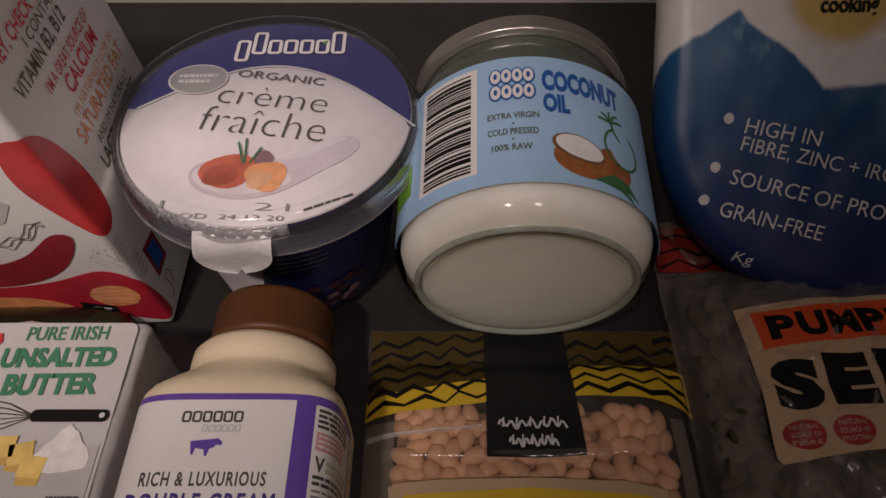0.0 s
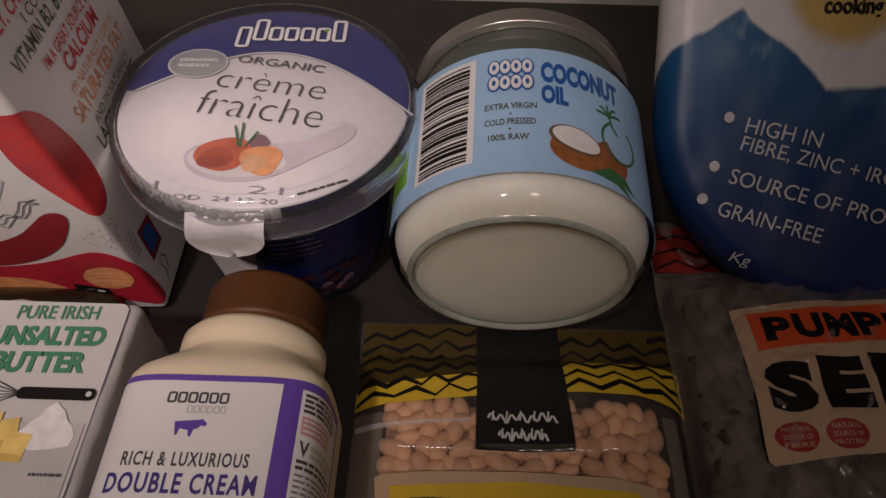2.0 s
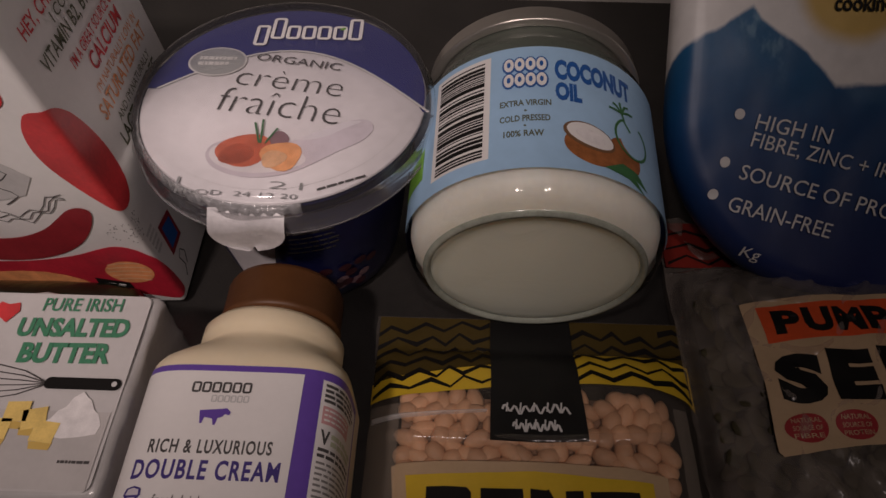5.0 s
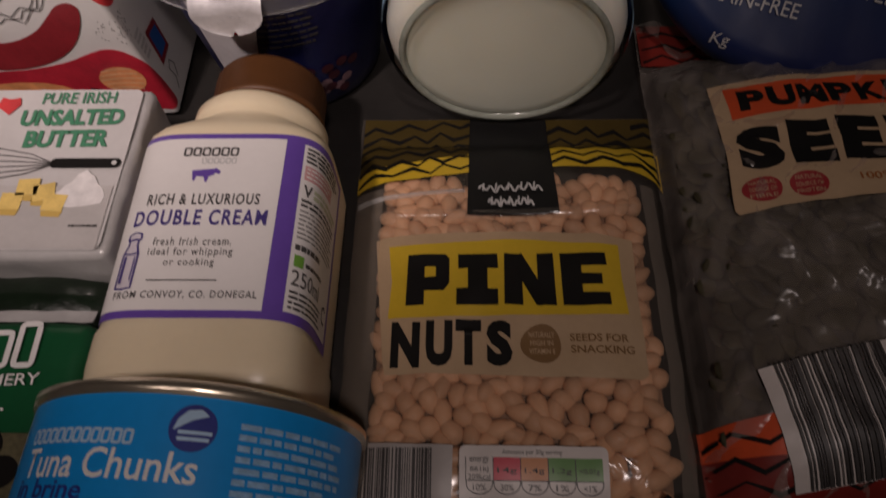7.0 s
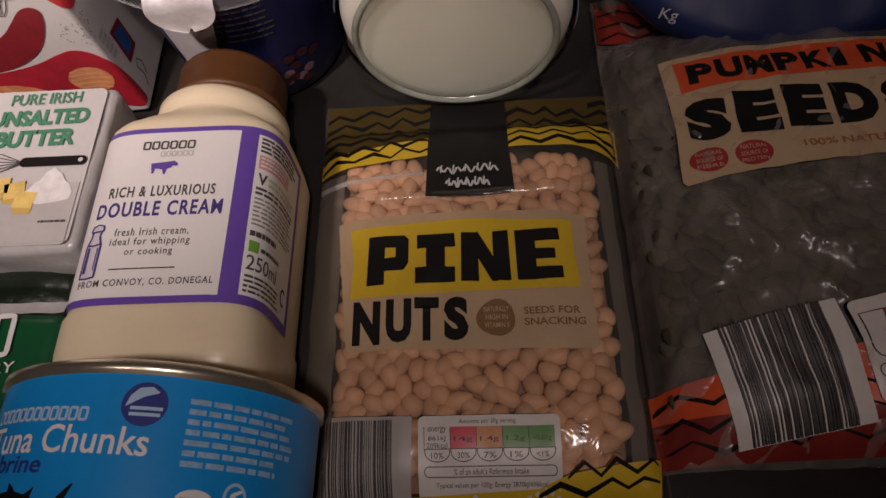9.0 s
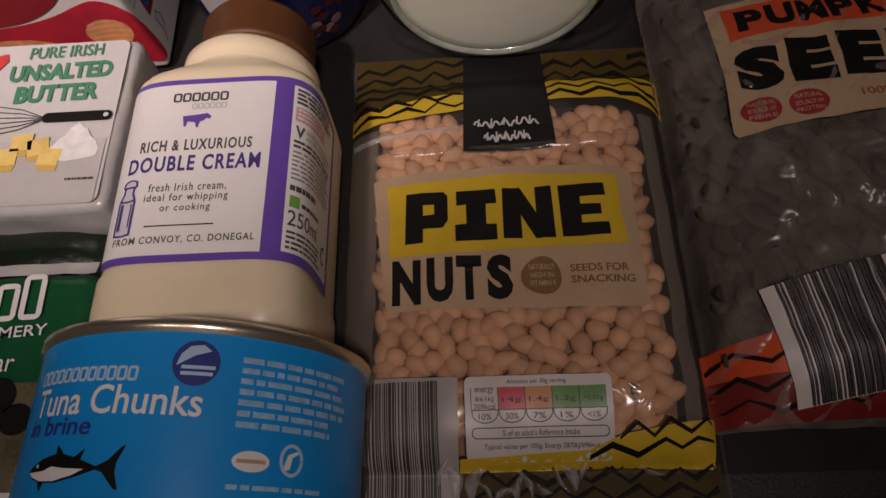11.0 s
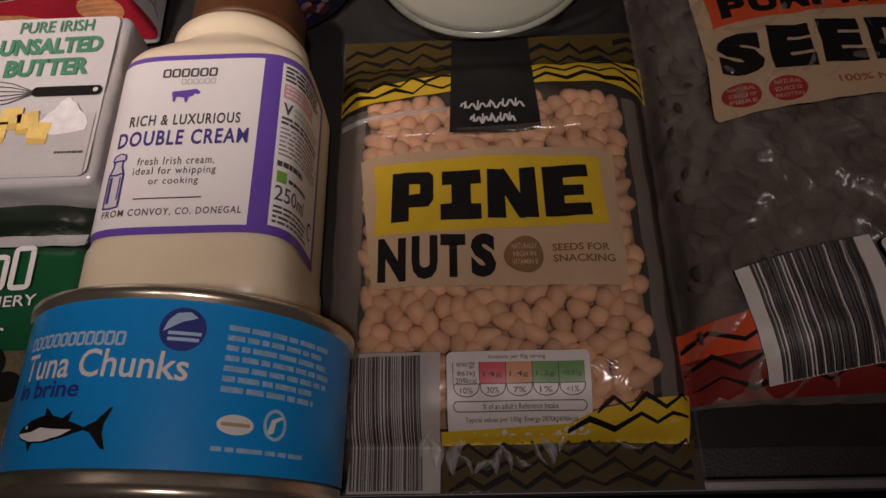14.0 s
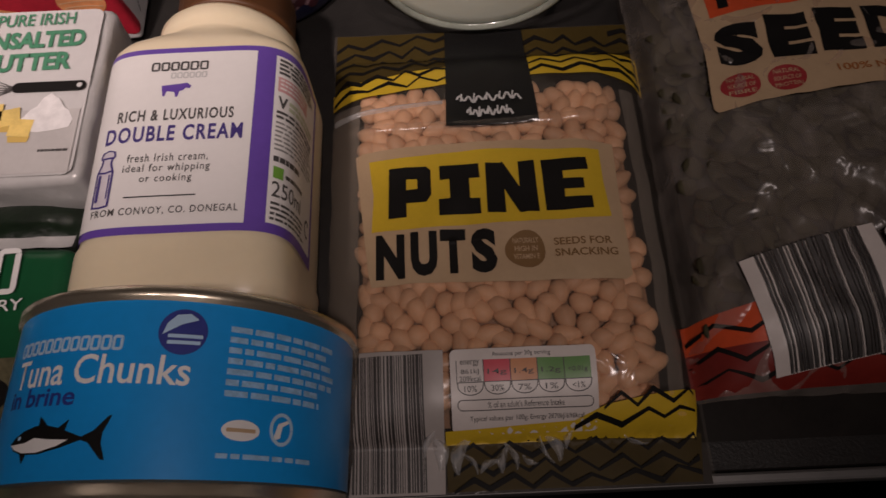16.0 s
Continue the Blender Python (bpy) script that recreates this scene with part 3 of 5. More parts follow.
def make_cheese():
    z = 0.041
    t = thing("cheese_pack", (-0.15, -0.005, 0), "green and white wrapped block of cheddar", "cheese")
    bm = box(-0.20, -0.0430, 0.0015, -0.0985, 0.0265, z, 0.005, 4)
    bmesh.ops.subdivide_edges(bm, edges=[e for e in bm.edges if e.calc_length() > 0.012], cuts=7, use_grid_fill=True)
    part("wrapped_block", crumple(bm, 0.0009, 0.014, 3), GREENP, t)
    top = lambda u, v, l: Vector((u, v, z + 0.0007 + l))
    L = lambda n, b, m, l, lb="": lay(n, b, top, m, t, l, lb)
    for b in word(-0.1680, 0.0095, -0.1125, 0.0225, ((0, 0.85), (0, 0.8), (0, 0.9), (0, 0.8), (0, 0.85), (0, 0.8), (0, 1.0)), 2):
        L("brand_mark", b, PWHITE, 0.0005, "white brand mark of plain blocks")
    L("lettering", write("CREAMERY", -0.1395, 0.0040, -0.1098, 0.0076, 0.008, 3), PWHITE, 0.0005)
    L("lettering", write("Cheddar", -0.1420, -0.0052, -0.1175, 0.0005, 0.0), PWHITE, 0.0005)
    L("picture_print", flat(rect(-0.198, -0.0385, -0.1015, -0.0085)), BROWNP, 0.0003)
    for cu, cv, r in ((-0.1205, -0.0125, 0.0062), (-0.131, -0.0165, 0.007), (-0.122, -0.0245, 0.0055), (-0.113, -0.019, 0.005), (-0.136, -0.028, 0.006)):
        L("berry_print", flat(oval(cu, cv, r, r * 0.9, 20)), PBLACK, 0.0006)
    L("pale_strip", flat(rect(-0.198, -0.0405, -0.1015, -0.0385)), PWHITE, 0.0005)
    for x0, y0, x1, y1, lift in ((-0.202, 0.0252, -0.0990, 0.0292, 0.0), (-0.1000, 0.0040, -0.0958, 0.0288, -0.006)):
        flap = sheet(x0, y0, x1, y1, 30, 6, lambda x, y: Vector((x, y, z + lift + 0.0002 - 0.20 * (y - y0) * (y1 - y0 < 0.01) + 0.0011 * noise.noise(Vector((x * 160, y * 200, 3))))))
        part("foil_flap", flap, FOIL, t, "crumpled silver edge of the wrap")


BROWNP = mat("dull_picture_print", (0.12, 0.105, 0.055), 0.5, vary=0.7, scale=90)
make_cheese()


# ---- cream bottle, lying on its back ----
def make_cream():
    cx, cz = -0.0608, 0.031
    t = thing("cream_bottle", (cx, 0.05, 0), "cream plastic bottle of double cream lying on its back", "bottle")
    def p_sq(a, k):
        c, s = math.cos(a), math.sin(a)
        q = (abs(c) ** k + abs(s) ** k) ** (-1 / k)
        return c * q, s * q

    prof = [(-0.0035, 0.024, 5), (-0.0025, 0.0285, 5), (0.001, 0.0305, 5), (0.006, 0.0310, 5), (0.0155, 0.0310, 5), (0.0175, 0.0303, 5), (0.0815, 0.0303, 5), (0.0835, 0.0305, 4.6), (0.0865, 0.0296, 4), (0.0900, 0.0272, 3.2),
            (0.0935, 0.0247, 2.5), (0.0958, 0.0232, 2.1), (0.0974, 0.0229, 2), (0.0994, 0.0241, 2), (0.1042, 0.0240, 2), (0.1066, 0.0222, 2), (0.1078, 0.0196, 2), (0.1098, 0.0180, 2)]
    n = 72
    zs = 0.0305 / 0.0310

    def ring(y, r, k):
        flatn = max(0.0, min(1.0, (k - 2) / 3))
        s = zs * flatn + (1 - flatn)
        return [Vector((cx + r * p_sq(2 * math.pi * i / n, k)[0], y, cz + r * s * p_sq(2 * math.pi * i / n, k)[1])) for i in range(n)]

    bm = bmesh.new()
    rings = [[bm.verts.new(v) for v in ring(*q)] for q in prof]
    for a, b in zip(rings, rings[1:]):
        for i in range(n):
            bm.faces.new((a[i], b[i], b[(i + 1) % n], a[(i + 1) % n]))
    bm.faces.new(rings[0])
    bm.faces.new(rings[-1][::-1])
    bmesh.ops.recalc_face_normals(bm, faces=bm.faces[:])
    part("bottle_body", bm, CREAMP, t)
    cap = lathe([(0, 0), (0.0205, 0), (0.0212, 0.0008), (0.0212, 0.002), (0.0206, 0.003), (0.0206, 0.015), (0.0196, 0.0172), (0.018, 0.018), (0, 0.018)], 60)
    for v in cap.verts:
        a = math.atan2(v.co.y, v.co.x)
        if 0.0025 < v.co.z < 0.016:
            v.co.x *= 1 + 0.006 * math.cos(30 * a)
            v.co.y *= 1 + 0.006 * math.cos(30 * a)
    part("cap", moved(cap, Matrix.Translation((cx + 0.001, 0.1082, cz)) @ pose(0, 0, 0, -90, 0, 0)), CAPB, t, "brown screw cap")

    # the label wraps the front and the sides
    pts = [(0.0305 * p_sq(a, 5)[0], 0.0305 * zs * p_sq(a, 5)[1]) for a in (math.pi / 2 - 2 * math.pi * i / 2880 for i in range(-1320, 1321))]
    cum = [0.0]
    for a, b in zip(pts, pts[1:]):
        cum.append(cum[-1] + math.dist(a, b))
    mid = cum[1320]

    def wrap(u, v, l):
        s = u + mid
        i = max(0, min(len(cum) - 2, int(np.searchsorted(cum, s)) - 1))
        f = (s - cum[i]) / max(cum[i + 1] - cum[i], 1e-9)
        x, z = pts[i][0] * (1 - f) + pts[i + 1][0] * f, pts[i][1] * (1 - f) + pts[i + 1][1] * f
        nx, nz = math.copysign(abs(x / 0.0305) ** 4, x), math.copysign(abs(z / (0.0305 * zs)) ** 4, z) / zs
        q = math.hypot(nx, nz) or 1
        return Vector((cx + x + l * nx / q, v, cz + z + l * nz / q))

    host = [t]
    L = lambda n, b, m, l, lb="": lay(n, b, wrap, m, host[-1], l, lb, fine=0.002)
    o = -cx
    host.append(L("label", flat(rect(-0.052, 0.0185, 0.056, 0.0812)), PURPLE, 0.0002, "purple-edged paper label"))
    L("front_panel", flat(rect(-0.0460, 0.0208, 0.0190, 0.0792)), LABW, 0.0005)
    L("side_panel", flat(rect(0.0246, 0.0215, 0.0530, 0.0785)), LABW, 0.0005)
    T = lambda s, x0, y0, x1, y1, m=PBLACK, b=0.0, turn=0.0: L("lettering", write(s, x0 + o, y0, x1 + o, y1, b, turn, 1.18), m, 0.0008)
    for b in word(-0.0735 + o, 0.0727, -0.0560 + o, 0.0754, ((0, 1),) * 6):
        L("brand_mark", b, PGREY, 0.0008)
    for b in word(-0.0672 + o, 0.0697, -0.0562 + o, 0.0715, ((0, 1),) * 6):
        L("brand_mark", b, PPALE, 0.0008)
    cow = [(-0.0695, 0.0670), (-0.0688, 0.0632), (-0.0682, 0.0632), (-0.0678, 0.0650), (-0.0655, 0.0646), (-0.0650, 0.0628), (-0.0644, 0.0628), (-0.0640, 0.0648), (-0.0628, 0.0652), (-0.0622, 0.0660), (-0.0610, 0.0657), (-0.0606, 0.0666), (-0.0620, 0.0678), (-0.0632, 0.0676)]
    L("cow_print", flat([(a + o, b) for a, b in cow]), PURPLE, 0.0008, "small violet cow silhouette")
    T("RICH & LUXURIOUS", -0.0812, 0.0547, -0.0472, 0.0586, PGREY, 0.022)
    T("DOUBLE CREAM", -0.0840, 0.0476, -0.0442, 0.0530, NAVYT, 0.026)
    T("fresh Irish cream,", -0.0762, 0.0405, -0.0532, 0.0436, PGREY, 0.006)
    T("ideal for whipping", -0.0770, 0.0370, -0.0524, 0.0402, PGREY, 0.006)
    T("or cooking", -0.0718, 0.0337, -0.0572, 0.0367, PGREY, 0.006)
    L("rule", flat(rect(-0.0755 + o, 0.0296, -0.0555 + o, 0.0300)), PBLACK, 0.0008)
    T("FROM CONVOY, CO. DONEGAL", -0.0845, 0.0240, -0.0436, 0.0266, PGREY, 0.012)
    churn = [(-0.0848, 0.0275), (-0.0797, 0.0275), (-0.0797, 0.0385), (-0.0806, 0.0410), (-0.0806, 0.0425), (-0.0798, 0.0432), (-0.0800, 0.0450), (-0.0836, 0.0450), (-0.0842, 0.0432), (-0.0834, 0.0425), (-0.0836, 0.0410), (-0.0848, 0.0385)]
    L("churn_print", flat(supple([(a + o, b) for a, b in churn], 1)), LILAC, 0.0007)
    strokes = ([(-0.0847, 0.0276), (-0.0847, 0.0385), (-0.0836, 0.0411), (-0.0835, 0.0426), (-0.0842, 0.0434), (-0.0837, 0.0450)], [(-0.0798, 0.0276), (-0.0798, 0.0385), (-0.0807, 0.0411), (-0.0806, 0.0426), (-0.0799, 0.0434), (-0.0801, 0.0450)],
               [(-0.0848, 0.0388), (-0.0822, 0.0383), (-0.0797, 0.0388)], [(-0.0840, 0.0431), (-0.0800, 0.0431)], [(-0.0837, 0.0450), (-0.0819, 0.0455), (-0.0801, 0.0450)], [(-0.0848, 0.0277), (-0.0822, 0.0273), (-0.0797, 0.0277)], [(-0.0836, 0.0292), (-0.0836, 0.0378)], [(-0.0806, 0.0300), (-0.0806, 0.0376)])
    L("churn_outline", flat(*[q for w, st in zip((6, 6, 6, 6, 5, 6, 9, 4), strokes) for q in band([(x + o, y) for x, y in st], w * 0.0001)]), NAVYT, 0.0010)
    T2 = lambda s, x0, y0, x1, y1, b=0.0: L("lettering", write(s, x0, y0, x1, y1, b), PGREY, 0.0008)
    L("small_print", bars(0.0256, 0.0716, 0.0510, 0.0778, 4, 6, 0.6), PGREY, 0.0008)
    L("pink_print", flat(rect(0.0256, 0.0655, 0.0420, 0.0708)), BADGEP, 0.0006)
    L("small_print", bars(0.0262, 0.0660, 0.0410, 0.0704, 3, 7, 0.4), LABW, 0.0009)
    T2("V", 0.0258, 0.0596, 0.0290, 0.0638, 0.03)
    L("small_print", bars(0.0296, 0.0596, 0.0510, 0.0636, 2, 8, 0.7), EUROP, 0.0008)
    L("small_print", bars(0.0256, 0.0556, 0.0500, 0.0590, 2, 18, 0.55), PGREY, 0.0008)
    L("small_print", bars(0.0256, 0.0446, 0.0510, 0.0552, 7, 9, 0.42), GREYP, 0.0008)
    L("small_print", bars(0.0256, 0.0408, 0.0390, 0.0434, 1, 10, 0.7), PGREY, 0.0008)
    L("recycling_print", flat(rect(0.0258, 0.0358, 0.0290, 0.0396)), EURO, 0.0008)
    L("small_print", bars(0.0298, 0.0362, 0.0420, 0.0384, 1, 12, 0.6), PGREY, 0.0008)
    T2("250ml", 0.0256, 0.0298, 0.0398, 0.0348, 0.006)
    L("recycle_ring", flat(*band([(0.0480 + 0.0022 * math.cos(a / 3), 0.0290 + 0.0026 * math.sin(a / 3)) for a in range(2, 17)], 0.0008)), PBLACK, 0.0008)
    L("small_print", bars(0.0256, 0.0222, 0.0450, 0.0286, 4, 11, 0.5), PGREY, 0.0008)


GREYP = mat("mid_grey_print", (0.22, 0.21, 0.20), 0.5, vary=0.2)
BADGEP = mat("pink_small_print", (0.62, 0.33, 0.33), 0.5)
EUROP = mat("pale_green_print", (0.50, 0.52, 0.36), 0.5)
make_cream()


# ---- tuna can on its side ----
def make_tuna():
    r, cx = 0.0425, -0.0572
    t = thing("tuna_can", (cx, -0.028, 0), "steel tuna can with a blue paper label lying on its side", "can")
    turn = pose(cx, -0.028, r + 0.0008, 0, 0, -1.5)
    y0, y1 = -0.0245, 0.0220
    can = lathe([(0, y0 + 0.003), (r - 0.005, y0 + 0.003), (r - 0.004, y0), (r - 0.0015, y0 - 0.0006), (r + 0.0007, y0 + 0.0004), (r + 0.0007, y0 + 0.0028), (r - 0.0006, y0 + 0.0036), (r - 0.0006, y1 - 0.0036), (r + 0.0007, y1 - 0.0028),
                 (r + 0.0007, y1 - 0.0004), (r - 0.0015, y1 + 0.0006), (r - 0.004, y1), (r - 0.005, y1 - 0.003), (0, y1 - 0.003)], 96)
    part("tin", moved(can, turn @ pose(0, 0, 0, -90, 0, 0)), TIN, t)

    def wrap(u, v, l):
        a, q = (u + 0.0012) / r, r - 0.0004 + l
        return turn @ Vector((q * math.sin(a), v + 0.028, q * math.cos(a)))

    host = [t]
    L = lambda n, b, m, l, lb="": lay(n, b, wrap, m, host[-1], l, lb, fine=0.003)
    host.append(L("label", flat(rect(-0.128, -0.0468, 0.128, -0.0084)), TINBLUE, 0.0002, "blue paper label"))
    for b in word(-0.0318, -0.0193, -0.0012, -0.0166, ((0, 1),) * 12, -2.0, 0.26):
        L("brand_mark", b, PALEBL, 0.0005)
    L("lettering", write("Tuna Chunks", -0.0308, -0.0270, 0.0134, -0.0206, 0.012, -1.5), PWHITE, 0.0005)
    L("lettering", write("in brine", -0.0312, -0.0312, -0.0100, -0.0272, 0.016, -2.0), TINNAVY, 0.0005)
    F = lambda pts: [(-0.0141 + 0.90 * (u + 0.0122), -0.0386 + 0.84 * (v + 0.0398)) for u, v in pts]
    fish = [(-0.0262, -0.0400), (-0.0245, -0.0386), (-0.0215, -0.0372), (-0.0180, -0.0364), (-0.0165, -0.0362), (-0.0166, -0.0340), (-0.0150, -0.0352), (-0.0138, -0.0364), (-0.0105, -0.0372), (-0.0078, -0.0352), (-0.0085, -0.0379), (-0.0040, -0.0396), (-0.0012, -0.0382), (0.0018, -0.0348), (0.0026, -0.0346), (0.0010, -0.0388), (0.0010, -0.0412), (0.0024, -0.0452), (0.0014, -0.0450), (-0.0022, -0.0410), (-0.0040, -0.0404), (-0.0090, -0.0420), (-0.0150, -0.0432), (-0.0205, -0.0430), (-0.0245, -0.0418)]
    L("fish_print", flat(F(fish)), PBLACK, 0.0005, "black and white fish drawing")
    L("fish_belly", flat(F([(-0.0255, -0.0404), (-0.0200, -0.0402), (-0.0170, -0.0392), (-0.0130, -0.0398), (-0.0070, -0.0402), (-0.0100, -0.0416), (-0.0155, -0.0428), (-0.0205, -0.0426), (-0.0240, -0.0415)])), PWHITE, 0.0008)
    L("fish_eye", flat(F(oval(-0.0225, -0.0389, 0.0006, 0.0005, 10))), PALEBL, 0.0008)
    L("fin", flat(F([(-0.0215, -0.0428), (-0.0200, -0.0452), (-0.0190, -0.0428)])), PBLACK, 0.0005)
    L("round_mark", flat(oval(0.0108, -0.0164, 0.0051, 0.0051, 36)), TINNAVY, 0.0005)
    L("mark_swirl", flat([(0.0066, -0.0172), (0.0074, -0.0146), (0.0092, -0.0127), (0.0120, -0.0123), (0.0138, -0.0136), (0.0122, -0.0142), (0.0106, -0.0147), (0.0088, -0.0158)]), PALEBL, 0.0008)
    L("mark_print", flat(rect(0.0078, -0.0178, 0.0150, -0.0170), rect(0.0078, -0.0192, 0.0146, -0.0184)), PALEBL, 0.0008)
    L("small_print", bars(0.0208, -0.0302, 0.0515, -0.0136, 7, 21, 0.56), SOFTBL, 0.0005)
    L("oval_mark", flat(oval(0.0252, -0.0366, 0.0042, 0.0022, 28)), PWHITE, 0.0005)
    L("oval_mark_print", flat(rect(0.0220, -0.0370, 0.0284, -0.0362)), TAN, 0.0008)
    L("ring_mark", flat(*band([(0.0348 + 0.0027 * math.cos(a / 4), -0.0356 + 0.0032 * math.sin(a / 4)) for a in range(26)], 0.0008)), PALEBL, 0.0005)
    L("ring_mark", flat([(0.0326, -0.0382), (0.0345, -0.0375), (0.0350, -0.0350), (0.0368, -0.0340), (0.0362, -0.0335), (0.0338, -0.0345)]), PWHITE, 0.0005)
    L("small_print", bars(0.0204, -0.0428, 0.0510, -0.0411, 1, 22, 0.6), SOFTBL, 0.0005)
    L("pale_patch", flat(rect(-0.0470, -0.0230, -0.0400, -0.0100)), PALEBL, 0.0004)
    L("lettering", write("e", -0.0420, -0.0405, -0.0385, -0.0362, 0.01), PWHITE, 0.0005)


make_tuna()


# ---- tub of creme fraiche ----
def make_tub():
    cx, cy, zf = -0.0604, 0.1758, 0.0825
    t = thing("cream_tub", (cx, cy, 0), "navy tub of creme fraiche under a clear lid", "tub")
    tr = Matrix.Translation((cx, cy, 0))
    part("tub_body", moved(lathe([(0, 0.001), (0.030, 0.0008), (0.0345, 0.0015), (0.036, 0.004), (0.0375, 0.012), (0.0455, 0.0700), (0.0462, 0.0760), (0.0492, 0.0775), (0.0492, 0.0800), (0, 0.0800)], 80), tr), TUBP, t)
    part("peel_lid", moved(lathe([(0, 0.0800), (0.0496, 0.0802), (0.0498, 0.0806), (0.0491, 0.0815), (0, zf)], 80), tr), TUBW, t, "printed foil peel lid")
    tab = sheet(-1, 0, 1, 1, 12, 14, lambda u, q: Vector((cx - 0.0045 + 0.0122 * u * math.sqrt(max(0.02, 1 - max(0.0, q - 0.35) ** 2 / 0.43)), cy - 0.0478 - 0.0058 * math.sin(min(1, q / 0.4) * 1.57) - 0.0012 * u * u, 0.0785 - 0.0150 * q + 0.001 * math.sin(u * 3))))
    part("pull_tab", tab, TABW, t, "white foil pull tab")
    skirt = bmesh.new()
    rows = [[skirt.verts.new((cx + (r + k * 0.0007 * math.cos(i * 2.1) * (1 + 0.4 * math.sin(i * 0.7))) * math.cos(2 * math.pi * i / 240), cy + (r + k * 0.0007 * math.cos(i * 2.1)) * math.sin(2 * math.pi * i / 240), z - k * 0.0006 * math.sin(i * 0.9))) for i in range(240)] for r, z, k in ((0.0500, 0.0813, 0), (0.0509, 0.0806, 0.3), (0.0511, 0.0785, 0.8), (0.0508, 0.0758, 1.3))]
    for a, b in zip(rows, rows[1:]):
        for i in range(112, 190):
            skirt.faces.new((a[i], b[i], b[i + 1], a[i + 1]))
    bmesh.ops.delete(skirt, geom=[v for v in skirt.verts if not v.link_faces], context="VERTS")
    part("foil_skirt", skirt, FILMH, t, "crimped pale edge of the peel lid")
    lid = lathe([(0, 0.0842), (0.0452, 0.0842), (0.0466, 0.0845), (0.0475, 0.0856), (0.0490, 0.0856), (0.0502, 0.0852), (0.0510, 0.0840), (0.0517, 0.0815), (0.0523, 0.0800), (0.0530, 0.0792), (0.0532, 0.0720), (0.0540, 0.0712), (0.0538, 0.0706), (0.0524, 0.0710), (0.0518, 0.0780)], 96)
    part("clear_lid", moved(lid, tr), PET, t, "clear plastic snap-on lid").visible_shadow = False
    top = lambda u, v, l: Vector((u + 0.0015, v - 0.0022, zf + 0.0003 + l - 0.001 * min(1, math.hypot(u + 0.0015 - cx, v - 0.0022 - cy) / 0.049)))
    L = lambda n, b, m, l, lb="": lay(n, b, top, m, t, l, lb, fine=0.006)
    # navy crescent along the far rim
    inner = [(-0.1075 + 0.0965 * k / 24, 0.1795 - 0.0085 * k / 24 + 0.0262 * math.sin(math.pi * k / 24)) for k in range(25)]
    outer = [(cx - 0.0015 + 0.0493 * math.cos(radians(a)), cy + 0.0022 + 0.0493 * math.sin(radians(a))) for a in [178 - 186 * k / 24 for k in range(25)]]
    L("crescent_print", flat(*[[inner[k], inner[k + 1], outer[k + 1], outer[k]] for k in range(24)]), TUBN, 0.0002, "navy crescent print")
    L("crescent_edge", flat(*band(inner, 0.0009)), PPALE, 0.0005)
    for b in word(-0.0785, 0.2040, -0.0375, 0.2200, ((0, 0.70), (0.25, 1.0), (0.25, 0.70), (0.25, 0.70), (0.25, 0.70), (0.25, 0.70), (0.25, 1.0)), 1):
        L("brand_mark", b, PWHITE, 0.0022)
    L("brand_leaf", flat(oval(-0.0455, 0.2145, 0.0012, 0.0008, 10, 40)), EURO, 0.0026)
    L("lettering", write("ORGANIC", -0.0755, 0.1955, -0.0435, 0.1995, 0.0, -9), PGREY, 0.0012)
    L("lettering", write("crème", -0.0808, 0.1822, -0.0418, 0.1918, -0.018, -8), PGREY, 0.0005)
    L("lettering", write("fraîche", -0.0848, 0.1690, -0.0412, 0.1808, -0.018, -8), PGREY, 0.0005)
    L("stamp", flat(oval(-0.0892, 0.1945, 0.0108, 0.0082, 32)), PPALE, 0.0008)
    L("stamp_disc", flat(oval(-0.0892, 0.1945, 0.0100, 0.0075, 32)), SILV, 0.0011)
    L("stamp_print", bars(-0.0960, 0.1915, -0.0822, 0.1975, 2, 31, 0.6), PPALE, 0.0014)
    L("spoon_print", flat(supple([(-0.0835, 0.1480), (-0.0790, 0.1415), (-0.0680, 0.1380), (-0.0560, 0.1395), (-0.0470, 0.1450), (-0.0400, 0.1510), (-0.0320, 0.1560), (-0.0285, 0.1620), (-0.0310, 0.1665), (-0.0380, 0.1655), (-0.0460, 0.1590), (-0.0560, 0.1540), (-0.0700, 0.1560), (-0.0810, 0.1540)])), LILAC, 0.0004, "pale spoon print")
    L("spoon_print", flat(supple([(-0.0560, 0.1545), (-0.0470, 0.1600), (-0.0385, 0.1650), (-0.0320, 0.1655), (-0.0380, 0.1620), (-0.0460, 0.1560)])), SWIRL, 0.0006)
    L("spoon_print", flat(supple([(-0.0822, 0.1480), (-0.0780, 0.1430), (-0.0680, 0.1398), (-0.0560, 0.1412), (-0.0480, 0.1460), (-0.0540, 0.1520), (-0.0700, 0.1540), (-0.0805, 0.1525)])), TUBW, 0.0007)
    L("fruit_print", flat(oval(-0.0705, 0.1500, 0.0090, 0.0072, 24, 10, 0.06)), TERRA, 0.0010)
    L("fruit_print", flat(oval(-0.0578, 0.1478, 0.0068, 0.0062, 20, -20, 0.1)), APRI, 0.0012)
    L("fruit_print", flat(oval(-0.0600, 0.1462, 0.0042, 0.0036, 18, 30, 0.08)), PPEACH, 0.0015)
    L("fruit_print", flat(supple([(-0.0640, 0.1560), (-0.0600, 0.1600), (-0.0560, 0.1560), (-0.0570, 0.1520), (-0.0620, 0.1520)])), LILAC2, 0.0008)
    L("fruit_print", flat(oval(-0.0725, 0.1480, 0.0058, 0.0044, 20, 15, 0.05)), RUSTP, 0.0013)
